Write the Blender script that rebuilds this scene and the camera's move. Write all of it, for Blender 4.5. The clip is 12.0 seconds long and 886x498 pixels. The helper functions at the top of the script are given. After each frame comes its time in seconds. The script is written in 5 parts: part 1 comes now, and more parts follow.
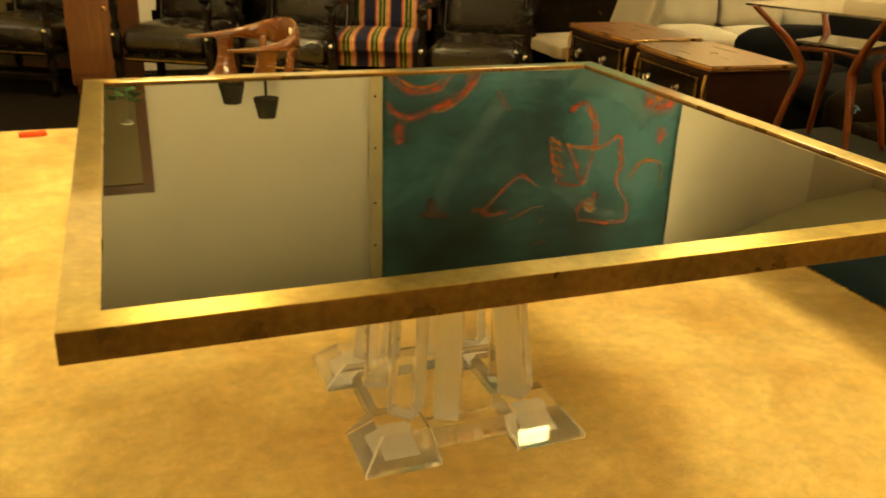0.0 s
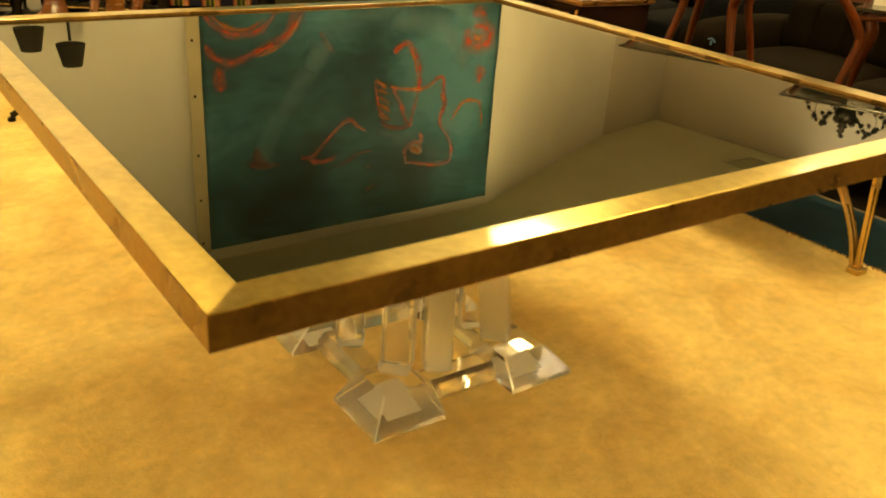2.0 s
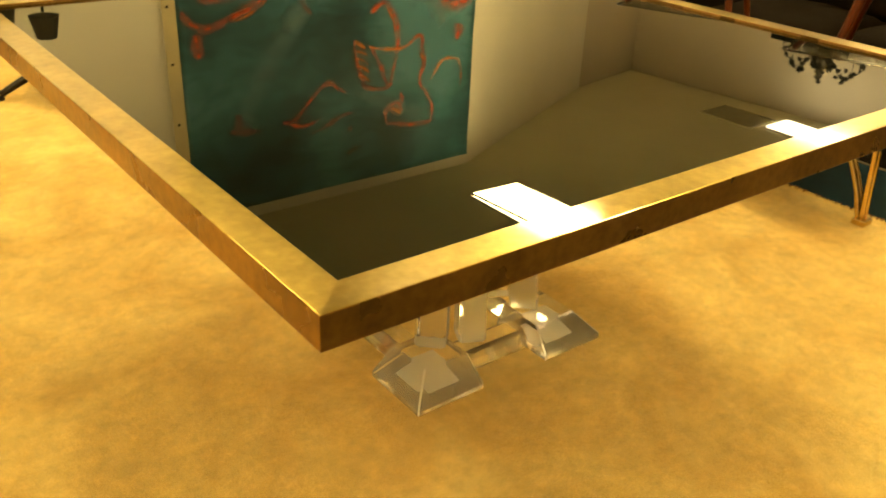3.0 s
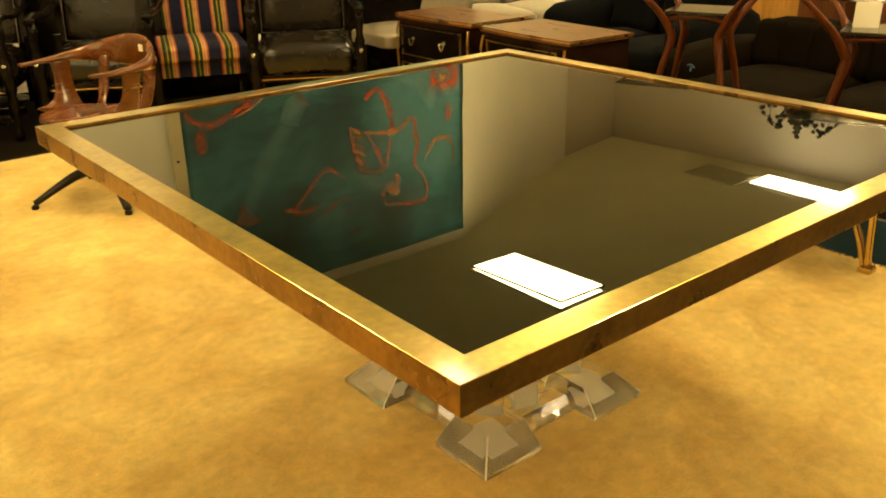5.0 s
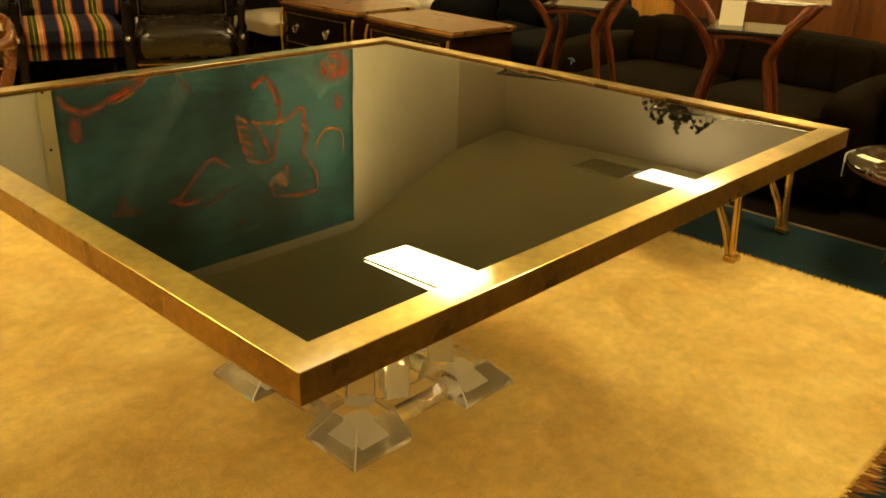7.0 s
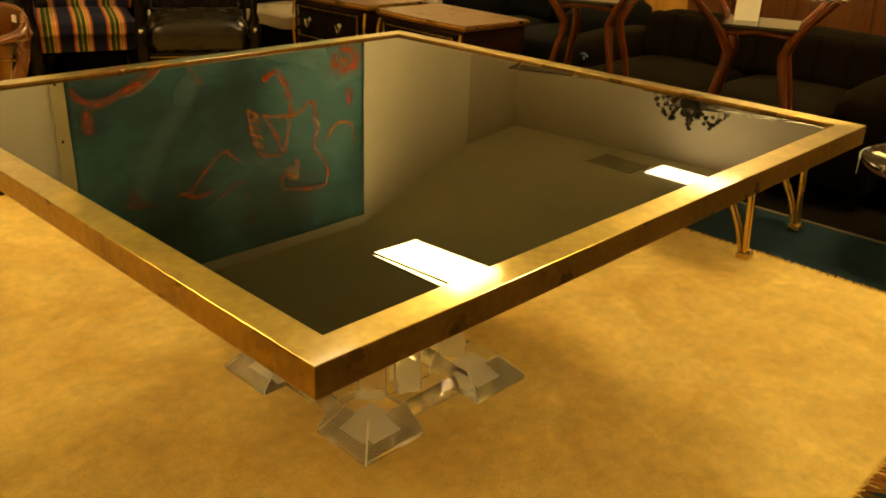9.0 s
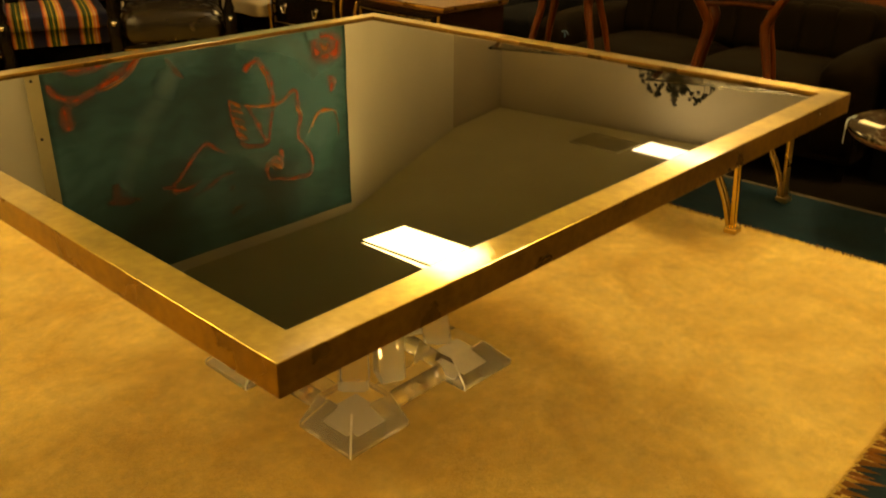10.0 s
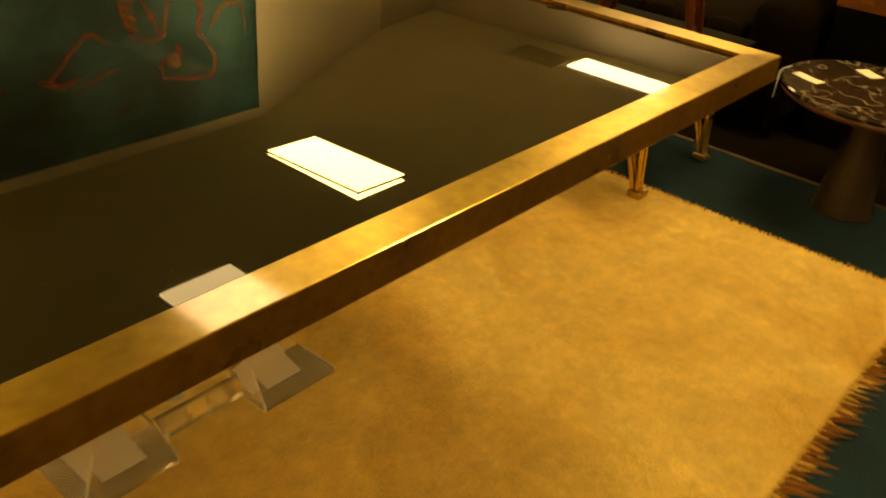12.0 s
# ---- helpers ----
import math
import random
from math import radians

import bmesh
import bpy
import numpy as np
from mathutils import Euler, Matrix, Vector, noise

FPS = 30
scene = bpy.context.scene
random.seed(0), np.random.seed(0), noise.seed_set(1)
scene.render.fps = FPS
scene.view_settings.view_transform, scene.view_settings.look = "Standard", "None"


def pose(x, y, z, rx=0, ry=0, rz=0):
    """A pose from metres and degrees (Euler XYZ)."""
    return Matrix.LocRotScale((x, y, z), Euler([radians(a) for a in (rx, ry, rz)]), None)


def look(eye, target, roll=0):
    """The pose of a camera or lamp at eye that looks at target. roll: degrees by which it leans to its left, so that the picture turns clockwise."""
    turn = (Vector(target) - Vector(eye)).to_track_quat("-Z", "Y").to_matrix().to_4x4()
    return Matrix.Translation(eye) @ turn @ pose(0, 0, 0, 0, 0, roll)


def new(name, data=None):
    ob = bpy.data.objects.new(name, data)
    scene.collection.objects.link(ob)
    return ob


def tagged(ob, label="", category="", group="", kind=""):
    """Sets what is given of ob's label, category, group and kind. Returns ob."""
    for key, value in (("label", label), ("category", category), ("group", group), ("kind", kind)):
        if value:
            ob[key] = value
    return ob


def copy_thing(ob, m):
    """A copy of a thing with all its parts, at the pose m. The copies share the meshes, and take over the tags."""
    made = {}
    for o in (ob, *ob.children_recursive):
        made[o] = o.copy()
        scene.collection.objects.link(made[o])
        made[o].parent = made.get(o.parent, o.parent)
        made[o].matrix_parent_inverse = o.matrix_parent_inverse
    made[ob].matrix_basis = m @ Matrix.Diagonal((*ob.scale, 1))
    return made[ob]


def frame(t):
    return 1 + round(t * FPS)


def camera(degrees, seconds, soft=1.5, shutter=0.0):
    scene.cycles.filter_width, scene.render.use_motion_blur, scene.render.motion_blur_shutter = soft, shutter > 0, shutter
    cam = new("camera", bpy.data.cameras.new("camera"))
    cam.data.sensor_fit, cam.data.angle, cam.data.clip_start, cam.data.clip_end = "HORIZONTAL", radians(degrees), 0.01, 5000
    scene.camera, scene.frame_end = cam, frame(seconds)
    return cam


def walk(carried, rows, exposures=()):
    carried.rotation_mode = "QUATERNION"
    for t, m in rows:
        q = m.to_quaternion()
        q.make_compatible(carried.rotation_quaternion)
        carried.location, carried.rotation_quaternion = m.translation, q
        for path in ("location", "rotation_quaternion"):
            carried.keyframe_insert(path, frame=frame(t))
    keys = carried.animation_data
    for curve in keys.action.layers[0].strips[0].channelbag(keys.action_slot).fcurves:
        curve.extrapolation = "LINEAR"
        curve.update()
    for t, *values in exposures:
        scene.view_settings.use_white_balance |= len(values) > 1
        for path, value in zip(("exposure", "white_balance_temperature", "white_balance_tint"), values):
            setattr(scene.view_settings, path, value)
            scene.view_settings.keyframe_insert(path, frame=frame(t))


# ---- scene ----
cam = camera(54.1, 12.0, soft=1.8, shutter=0.6)
PATH = [
    (0, (0.116, -1.068, 1.253), (0.765, 0.672, 0.511), 1.7),
    (0.3, (0.101, -1.012, 1.214), (0.827, 0.697, 0.47), 3.6),
    (0.5, (0.069, -0.988, 1.196), (0.853, 0.688, 0.436), 4.5),
    (0.6, (0.046, -0.981, 1.193), (0.846, 0.672, 0.4), 4.7),
    (1, (-0.112, -0.952, 1.18), (0.85, 0.624, 0.412), 4.6),
    (1.2, (-0.158, -0.93, 1.171), (0.865, 0.606, 0.401), 3.9),
    (1.5, (-0.195, -0.883, 1.169), (0.899, 0.595, 0.382), 4.9),
    (1.8, (-0.236, -0.806, 1.166), (0.832, 0.672, 0.344), 3.4),
    (2, (-0.264, -0.758, 1.183), (0.811, 0.709, 0.351), 3.9),
    (2.5, (-0.288, -0.673, 1.204), (0.723, 0.798, 0.301), 2.2),
    (2.7, (-0.319, -0.669, 1.206), (0.74, 0.751, 0.278), 3.2),
    (4.3, (-0.56, -0.681, 1.289), (0.656, 0.704, 0.512), -1.0),
    (4.5, (-0.568, -0.682, 1.291), (0.637, 0.721, 0.53), -0.9),
    (5, (-0.585, -0.685, 1.292), (0.587, 0.743, 0.526), -0.9),
    (5.5, (-0.581, -0.693, 1.284), (0.576, 0.739, 0.502), -0.9),
    (6, (-0.587, -0.71, 1.29), (0.59, 0.702, 0.502), -0.2),
    (6.5, (-0.564, -0.712, 1.28), (0.662, 0.66, 0.496), 0.9),
    (7, (-0.523, -0.716, 1.272), (0.818, 0.547, 0.493), 1.8),
    (9, (-0.525, -0.706, 1.268), (0.798, 0.568, 0.478), 2.0),
    (9.5, (-0.512, -0.701, 1.266), (0.819, 0.566, 0.476), 1.5),
    (10, (-0.469, -0.694, 1.248), (0.857, 0.557, 0.427), 0.2),
    (10.5, (-0.324, -0.702, 1.235), (0.957, 0.537, 0.327), -3.1),
    (11, (-0.211, -0.697, 1.225), (1.085, 0.5, 0.281), 0.2),
    (11.5, (-0.072, -0.651, 1.22), (1.282, 0.463, 0.257), 0.8),
    (12, (0.111, -0.514, 1.192), (1.458, 0.556, 0.173), 5.2),
]
EXPOSURES = [(0, 0.54, 7400, 12), (2.0, 0.52, 7400, 12), (2.7, 0.50, 7400, 12), (4.3, 0.46, 7100, 12), (5.5, 0.36, 7100, 12), (7.0, 0.12, 7800, 14), (9.0, -0.10, 9000, 17), (10.0, -0.20, 10000, 19), (11.0, -0.31, 11000, 21), (12, -0.37, 11000, 21)]
walk(cam, [(t, look(eye, target, roll)) for t, eye, target, roll in PATH], EXPOSURES)

# ---- light ----
LAMP_STRENGTH = 40.0
LAMP_COLOUR = (1.0, 0.80, 0.36)
world = bpy.data.worlds.new("world")
scene.world = world
world.use_nodes = True
world.node_tree.nodes["Background"].inputs[0].default_value = (0.02, 0.016, 0.01, 1)
world.node_tree.nodes["Background"].inputs[1].default_value = 0.3

# ---- mesh helpers ----


def part(name, bm, material, parent, label="", smooth=False):
    """Links a bmesh as one mesh object under a thing or a part."""
    me = bpy.data.meshes.new(name)
    bmesh.ops.recalc_face_normals(bm, faces=bm.faces[:])
    if smooth:
        for f in bm.faces:
            f.smooth = True
    bm.to_mesh(me)
    bm.free()
    me.materials.append(material)
    ob = new(name, me)
    if parent:
        ob.parent = parent
    return tagged(ob, label)


def thing(name, m, label, category, group="", kind=""):
    ob = new(name)
    ob.matrix_basis = m
    ob.empty_display_size = 0.1
    return tagged(ob, label, category, group, kind)


def joined(*bms):
    out = bmesh.new()
    for b in bms:
        me = bpy.data.meshes.new("tmp")
        b.to_mesh(me)
        b.free()
        out.from_mesh(me)
        bpy.data.meshes.remove(me)
    return out


def moved(bm, m):
    bmesh.ops.transform(bm, matrix=m, verts=bm.verts[:])
    return bm


def box(x0, y0, z0, x1, y1, z1, bevel=0.0, segments=2):
    bm = bmesh.new()
    bmesh.ops.create_cube(bm, size=1)
    for v in bm.verts:
        v.co = Vector((x0 + (v.co.x + 0.5) * (x1 - x0), y0 + (v.co.y + 0.5) * (y1 - y0), z0 + (v.co.z + 0.5) * (z1 - z0)))
    if bevel:
        bmesh.ops.bevel(bm, geom=bm.edges[:], offset=bevel, segments=segments, affect="EDGES", profile=0.5)
    return bm


def cushion(x0, y0, z0, x1, y1, z1, r, puff=0.0, n=8, sag=0.0, seed=0):
    """A soft rounded block whose top swells by puff."""
    bm = bmesh.new()
    bmesh.ops.create_cube(bm, size=2)
    bmesh.ops.subdivide_edges(bm, edges=bm.edges[:], cuts=n, use_grid_fill=True)
    c = Vector(((x0 + x1) / 2, (y0 + y1) / 2, (z0 + z1) / 2))
    h = Vector(((x1 - x0) / 2, (y1 - y0) / 2, (z1 - z0) / 2))
    r = min(r, h.x, h.y, h.z)
    for v in bm.verts:
        u = v.co.copy()
        p = Vector((u.x * h.x, u.y * h.y, u.z * h.z))
        q = Vector([max(-hh + r, min(hh - r, a)) for a, hh in zip(p, h)])
        d = p - q
        if d.length > 1e-6:
            q = q + d.normalized() * min(r, d.length * 1.0 if d.length < r else r)
        swell = (1 - u.x * u.x) * (1 - u.y * u.y)
        q.z += puff * swell * (1 if u.z > 0 else 0.2 * u.z)
        q += Vector((1, 1, 1)) * sag * noise.noise(Vector((u.x * 2 + seed, u.y * 2, u.z * 2)))
        v.co = c + q
    return bm


def lathe(profile, sides=24, caps=True):
    """A turned shape from (radius, height) pairs."""
    bm = bmesh.new()
    rings = []
    for r, z in profile:
        rings.append([bm.verts.new((r * math.cos(2 * math.pi * i / sides), r * math.sin(2 * math.pi * i / sides), z)) for i in range(sides)])
    for a, b in zip(rings, rings[1:]):
        for i in range(sides):
            bm.faces.new((a[i], a[(i + 1) % sides], b[(i + 1) % sides], b[i]))
    if caps:
        bm.faces.new(list(reversed(rings[0])))
        bm.faces.new(rings[-1])
    return bm


def spline(points, steps=6):
    """A smooth line through a few points."""
    p = [Vector(q) for q in points]
    p = [2 * p[0] - p[1]] + p + [2 * p[-1] - p[-2]]
    out = []
    for i in range(1, len(p) - 2):
        a, b, c, d = p[i - 1], p[i], p[i + 1], p[i + 2]
        for k in range(steps):
            t = k / steps
            out.append(0.5 * ((2 * b) + (c - a) * t + (2 * a - 5 * b + 4 * c - d) * t * t + (3 * b - a - 3 * c + d) * t ** 3))
    out.append(p[-2])
    return out


def sweep(line, size, sides=8, up=(0, 0, 1)):
    """A tube along a line; size(t) gives its half width and half height at 0..1."""
    bm = bmesh.new()
    rings = []
    n = len(line)
    for i, c in enumerate(line):
        way = (line[min(i + 1, n - 1)] - line[max(i - 1, 0)]).normalized()
        side = way.cross(Vector(up))
        side = side.normalized() if side.length > 1e-4 else Vector((1, 0, 0))
        top = side.cross(way).normalized()
        a, b = size(i / (n - 1))
        rings.append([bm.verts.new(c + side * a * math.cos(2 * math.pi * (k + 0.5) / sides) + top * b * math.sin(2 * math.pi * (k + 0.5) / sides)) for k in range(sides)])
    for p, q in zip(rings, rings[1:]):
        for k in range(sides):
            bm.faces.new((p[k], p[(k + 1) % sides], q[(k + 1) % sides], q[k]))
    bm.faces.new(list(reversed(rings[0])))
    bm.faces.new(rings[-1])
    return bm


def prism(outline, z0, z1, bevel=0.0):
    """An upright block over a flat outline."""
    bm = bmesh.new()
    low = [bm.verts.new((x, y, z0)) for x, y in outline]
    high = [bm.verts.new((x, y, z1)) for x, y in outline]
    n = len(outline)
    bm.faces.new(list(reversed(low)))
    bm.faces.new(high)
    for i in range(n):
        bm.faces.new((low[i], low[(i + 1) % n], high[(i + 1) % n], high[i]))
    if bevel:
        bmesh.ops.bevel(bm, geom=bm.edges[:], offset=bevel, segments=2, affect="EDGES", profile=0.5)
    return bm


# ---- materials ----


def surface(name, colour, rough=0.5, metal=0.0, vary=0.25, scale=8.0, fine=120.0, bump=0.1, tint=None, rough_vary=0.15, coat=0.0, stretch=(1, 1, 1), ior=1.5, sheen=0.0, spec=0.5):
    """A surface whose colour, gloss and relief vary at two scales."""
    m = bpy.data.materials.new(name)
    m.use_nodes = True
    nt = m.node_tree
    b = nt.nodes["Principled BSDF"]
    L = nt.links.new
    co = nt.nodes.new("ShaderNodeTexCoord")
    mp = nt.nodes.new("ShaderNodeMapping")
    mp.inputs["Scale"].default_value = stretch
    L(co.outputs["Object"], mp.inputs["Vector"])
    big = nt.nodes.new("ShaderNodeTexNoise")
    big.inputs["Scale"].default_value = scale
    big.inputs["Detail"].default_value = 4
    small = nt.nodes.new("ShaderNodeTexNoise")
    small.inputs["Scale"].default_value = fine
    small.inputs["Detail"].default_value = 3
    L(mp.outputs["Vector"], big.inputs["Vector"])
    L(mp.outputs["Vector"], small.inputs["Vector"])
    mix = nt.nodes.new("ShaderNodeMix")
    mix.data_type = "FLOAT"
    mix.inputs[0].default_value = 0.4
    L(big.outputs["Fac"], mix.inputs[2])
    L(small.outputs["Fac"], mix.inputs[3])
    ramp = nt.nodes.new("ShaderNodeValToRGB")
    low = tint or tuple(c * (1 - vary) for c in colour)
    high = tuple(min(1, c * (1 + vary)) for c in colour)
    ramp.color_ramp.elements[0].position, ramp.color_ramp.elements[1].position = 0.32, 0.68
    ramp.color_ramp.elements[0].color = (*low, 1)
    ramp.color_ramp.elements[1].color = (*high, 1)
    L(mix.outputs[0], ramp.inputs["Fac"])
    L(ramp.outputs["Color"], b.inputs["Base Color"])
    mr = nt.nodes.new("ShaderNodeMapRange")
    mr.inputs["To Min"].default_value = max(0.0, rough - rough_vary)
    mr.inputs["To Max"].default_value = min(1.0, rough + rough_vary)
    L(big.outputs["Fac"], mr.inputs["Value"])
    L(mr.outputs["Result"], b.inputs["Roughness"])
    b.inputs["Metallic"].default_value = metal
    b.inputs["IOR"].default_value = ior
    b.inputs["Coat Weight"].default_value = coat
    b.inputs["Coat Roughness"].default_value = 0.12
    b.inputs["Sheen Weight"].default_value = sheen
    b.inputs["Specular IOR Level"].default_value = spec
    if bump:
        bp = nt.nodes.new("ShaderNodeBump")
        bp.inputs["Strength"].default_value = bump
        bp.inputs["Distance"].default_value = 0.01
        L(small.outputs["Fac"], bp.inputs["Height"])
        L(bp.outputs["Normal"], b.inputs["Normal"])
    return m


def wood(name, light, dark, rough=0.3, scale=3.0, along=(1, 1, 0.12), coat=0.4):
    """Wood with streaks along one axis."""
    m = surface(name, light, rough, 0, 0.2, scale, 60, 0.05, dark, 0.1, coat, along)
    nt = m.node_tree
    noise_big = [n for n in nt.nodes if n.type == "TEX_NOISE"][0]
    noise_big.inputs["Distortion"].default_value = 1.5
    noise_big.inputs["Scale"].default_value = scale * 4
    return m


def glow(name, colour, strength):
    m = bpy.data.materials.new(name)
    m.use_nodes = True
    b = m.node_tree.nodes["Principled BSDF"]
    b.inputs["Base Color"].default_value = (0.8, 0.8, 0.8, 1)
    b.inputs["Emission Color"].default_value = (*colour, 1)
    b.inputs["Emission Strength"].default_value = strength
    return m


def striped(name, bands, period, axis=0):
    """Woven stripes of several colours across one axis."""
    m = surface(name, (0.5, 0.5, 0.5), 0.85, 0, 0.2, 30, 400, 0.35, spec=0.15)
    nt = m.node_tree
    L = nt.links.new
    b = nt.nodes["Principled BSDF"]
    co = nt.nodes.new("ShaderNodeTexCoord")
    sep = nt.nodes.new("ShaderNodeSeparateXYZ")
    L(co.outputs["Object"], sep.inputs[0])
    div = nt.nodes.new("ShaderNodeMath")
    div.operation = "DIVIDE"
    div.inputs[1].default_value = period
    L(sep.outputs[axis], div.inputs[0])
    fr = nt.nodes.new("ShaderNodeMath")
    fr.operation = "FRACT"
    L(div.outputs[0], fr.inputs[0])
    ramp = nt.nodes.new("ShaderNodeValToRGB")
    ramp.color_ramp.interpolation = "CONSTANT"
    e = ramp.color_ramp.elements
    while len(e) < len(bands):
        e.new(0.5)
    for k, (pos, col) in enumerate(bands):
        e[k].position, e[k].color = pos, (*col, 1)
    L(fr.outputs[0], ramp.inputs["Fac"])
    old = [n for n in nt.nodes if n.type == "VALTORGB"][0]
    mul = nt.nodes.new("ShaderNodeMix")
    mul.data_type, mul.blend_type = "RGBA", "MULTIPLY"
    mul.inputs[0].default_value = 0.85
    L(ramp.outputs["Color"], mul.inputs[6])
    old.color_ramp.elements[0].color, old.color_ramp.elements[1].color = (0.38, 0.38, 0.38, 1), (0.85, 0.85, 0.85, 1)
    L(old.outputs["Color"], mul.inputs[7])
    L(mul.outputs[2], b.inputs["Base Color"])
    return m


def lucite(name, haze):
    """Clear acrylic that lets part of the light straight through; its white haze stands in for bright reflections."""
    m = bpy.data.materials.new(name)
    m.use_nodes = True
    nt = m.node_tree
    L = nt.links.new
    out = nt.nodes["Material Output"]
    nt.nodes.remove(nt.nodes["Principled BSDF"])
    gl = nt.nodes.new("ShaderNodeBsdfGlass")
    gl.inputs["IOR"].default_value = 1.52
    gl.inputs["Roughness"].default_value = 0.01
    gl.inputs["Color"].default_value = (0.99, 0.98, 0.96, 1)
    tr = nt.nodes.new("ShaderNodeBsdfTransparent")
    df = nt.nodes.new("ShaderNodeBsdfDiffuse")
    df.inputs["Color"].default_value = (0.9, 0.89, 0.88, 1)
    a = nt.nodes.new("ShaderNodeMixShader")
    a.inputs[0].default_value = 0.05
    L(gl.outputs[0], a.inputs[1])
    L(tr.outputs[0], a.inputs[2])
    b = nt.nodes.new("ShaderNodeMixShader")
    b.inputs[0].default_value = haze
    L(a.outputs[0], b.inputs[1])
    L(df.outputs[0], b.inputs[2])
    L(b.outputs[0], out.inputs["Surface"])
    return m


def brushed_brass(name, way):
    """Worn brass brushed along its length, so that highlights stay short along it and spread across it."""
    m = surface(name, (0.54, 0.405, 0.125), 0.30, 1.0, 0.12, 9, 60, 0.006, (0.33, 0.24, 0.066), 0.05)
    nt = m.node_tree
    b = nt.nodes["Principled BSDF"]
    v = nt.nodes.new("ShaderNodeCombineXYZ")
    v.inputs[0].default_value, v.inputs[1].default_value = way
    nt.links.new(v.outputs[0], b.inputs["Tangent"])
    b.inputs["Coat Weight"].default_value = 1.0
    b.inputs["Coat IOR"].default_value = 1.8
    b.inputs["Coat Roughness"].default_value = 0.07
    b.inputs["Coat Tint"].default_value = (1.0, 0.98, 0.92, 1)
    b.inputs["Anisotropic"].default_value = 0.6
    b.inputs["Anisotropic Rotation"].default_value = 0.25
    return m


DULL_BRASS = surface("dark_side_brass", (0.33, 0.17, 0.040), 0.30, 0.65, 0.2, 7, 60, 0.01, (0.15, 0.073, 0.018))
BRASS_X = brushed_brass("brass_along", (1, 0))
BRASS_Y = brushed_brass("brass_across", (0, 1))
BRASS_POLISHED = surface("polished_brass", (0.60, 0.43, 0.20), 0.26, 1.0, 0.1, 12, 90, 0.02)
LUCITE = lucite("lucite", 0.02)
SLOPE_SHEEN_LUCITE = lucite("slope_sheen_lucite", 0.11)
EDGE_GLINT_LUCITE = lucite("edge_glint_lucite", 0.55)
FACE_SHEEN_LUCITE = lucite("face_sheen_lucite", 0.28)
BRIGHT_PATCH_LUCITE = lucite("bright_patch_lucite", 0.48)
SOFT_LUCITE = lucite("soft_lucite", 0.06)
LEATHER = surface("black_leather", (0.009, 0.0062, 0.004), 0.26, 0, 0.3, 9, 220, 0.05, None, 0.07, spec=0.4)
BLACK_WOOD = surface("black_lacquer", (0.004, 0.0026, 0.0018), 0.22, 0, 0.3, 14, 100, 0.02, spec=0.13)
GILT = surface("gilt_trim", (0.48, 0.28, 0.08), 0.3, 1.0, 0.2, 20, 90, 0.05)
PIPING = surface("worn_piping", (0.10, 0.09, 0.075), 0.35, 0.5, 0.3, 20, 90, 0.05)
WALNUT = wood("walnut", (0.085, 0.018, 0.003), (0.042, 0.008, 0.0015), 0.36, coat=0.0)
WALNUT.node_tree.nodes["Principled BSDF"].inputs["Specular IOR Level"].default_value = 0.2
TEAK = wood("brown_wood", (0.125, 0.036, 0.005), (0.07, 0.019, 0.0035), 0.26, 2.5, (1, 0.2, 1), 0.15)
CABINET_WOOD = wood("cabinet_wood", (0.115, 0.036, 0.010), (0.06, 0.018, 0.006), 0.35)
HONEY_WOOD = wood("honey_wood", (0.50, 0.26, 0.06), (0.34, 0.16, 0.035), 0.35)
CREAM_LEATHER = surface("cream_leather", (0.23, 0.195, 0.145), 0.45, 0, 0.1, 7, 200, 0.1)
SLIP = surface("paper_slip", (0.42, 0.50, 0.58), 0.6, 0, 0.06, 20, 90, 0.03)
CONSOLE_WOOD = wood("console_wood", (0.22, 0.075, 0.018), (0.13, 0.040, 0.010), 0.3, 3.0, (1, 0.15, 1), 0.3)
BLUE_TAG = surface("blue_tag", (0.06, 0.14, 0.26), 0.6, 0, 0.1, 20, 90, 0.03)
CREAM_FABRIC = surface("cream_fabric", (0.25, 0.22, 0.175), 0.85, 0, 0.12, 7, 260, 0.2, sheen=0.3)
BROWN_VELVET = surface("brown_velvet", (0.0046, 0.0028, 0.0011), 0.9, 0, 0.35, 9, 200, 0.15, spec=0.03)
CHARCOAL = surface("charcoal_fabric", (0.003, 0.0032, 0.004), 0.9, 0, 0.3, 9, 200, 0.15, spec=0.05)
WALL_PAINT = surface("wall_paint", (0.75, 0.70, 0.59), 0.7, 0, 0.06, 1.2, 160, 0.06)
SHADED_WALL_PAINT = surface("shaded_wall_paint", (0.55, 0.48, 0.37), 0.7, 0, 0.06, 1.2, 160, 0.06)
CEILING_PAINT = surface("ceiling_paint", (0.80, 0.77, 0.54), 0.85, 0, 0.08, 1.0, 90, 0.15)
FLOOR_CARPET = surface("dark_floor", (0.0042, 0.0028, 0.0016), 0.9, 0, 0.3, 3, 300, 0.3, spec=0.05)
BOUNCE_FLOOR = surface("bounce_floor", (0.62, 0.54, 0.40), 0.95, 0, 0.1, 3, 300, 0.3)
UNSEEN_BROWN_FLOOR = surface("unseen_brown_floor", (0.11, 0.075, 0.045), 0.95, 0, 0.2, 3, 300, 0.3)
TEAL_PILE = surface("teal_pile", (0.007, 0.029, 0.045), 0.95, 0, 0.35, 7, 380, 0.7, spec=0.15)
EDGE_PILE = surface("brown_edge_pile", (0.24, 0.10, 0.02), 0.95, 0, 0.4, 12, 300, 0.6)
BINDING = surface("rug_binding", (0.11, 0.08, 0.045), 0.9, 0, 0.2, 20, 300, 0.4)
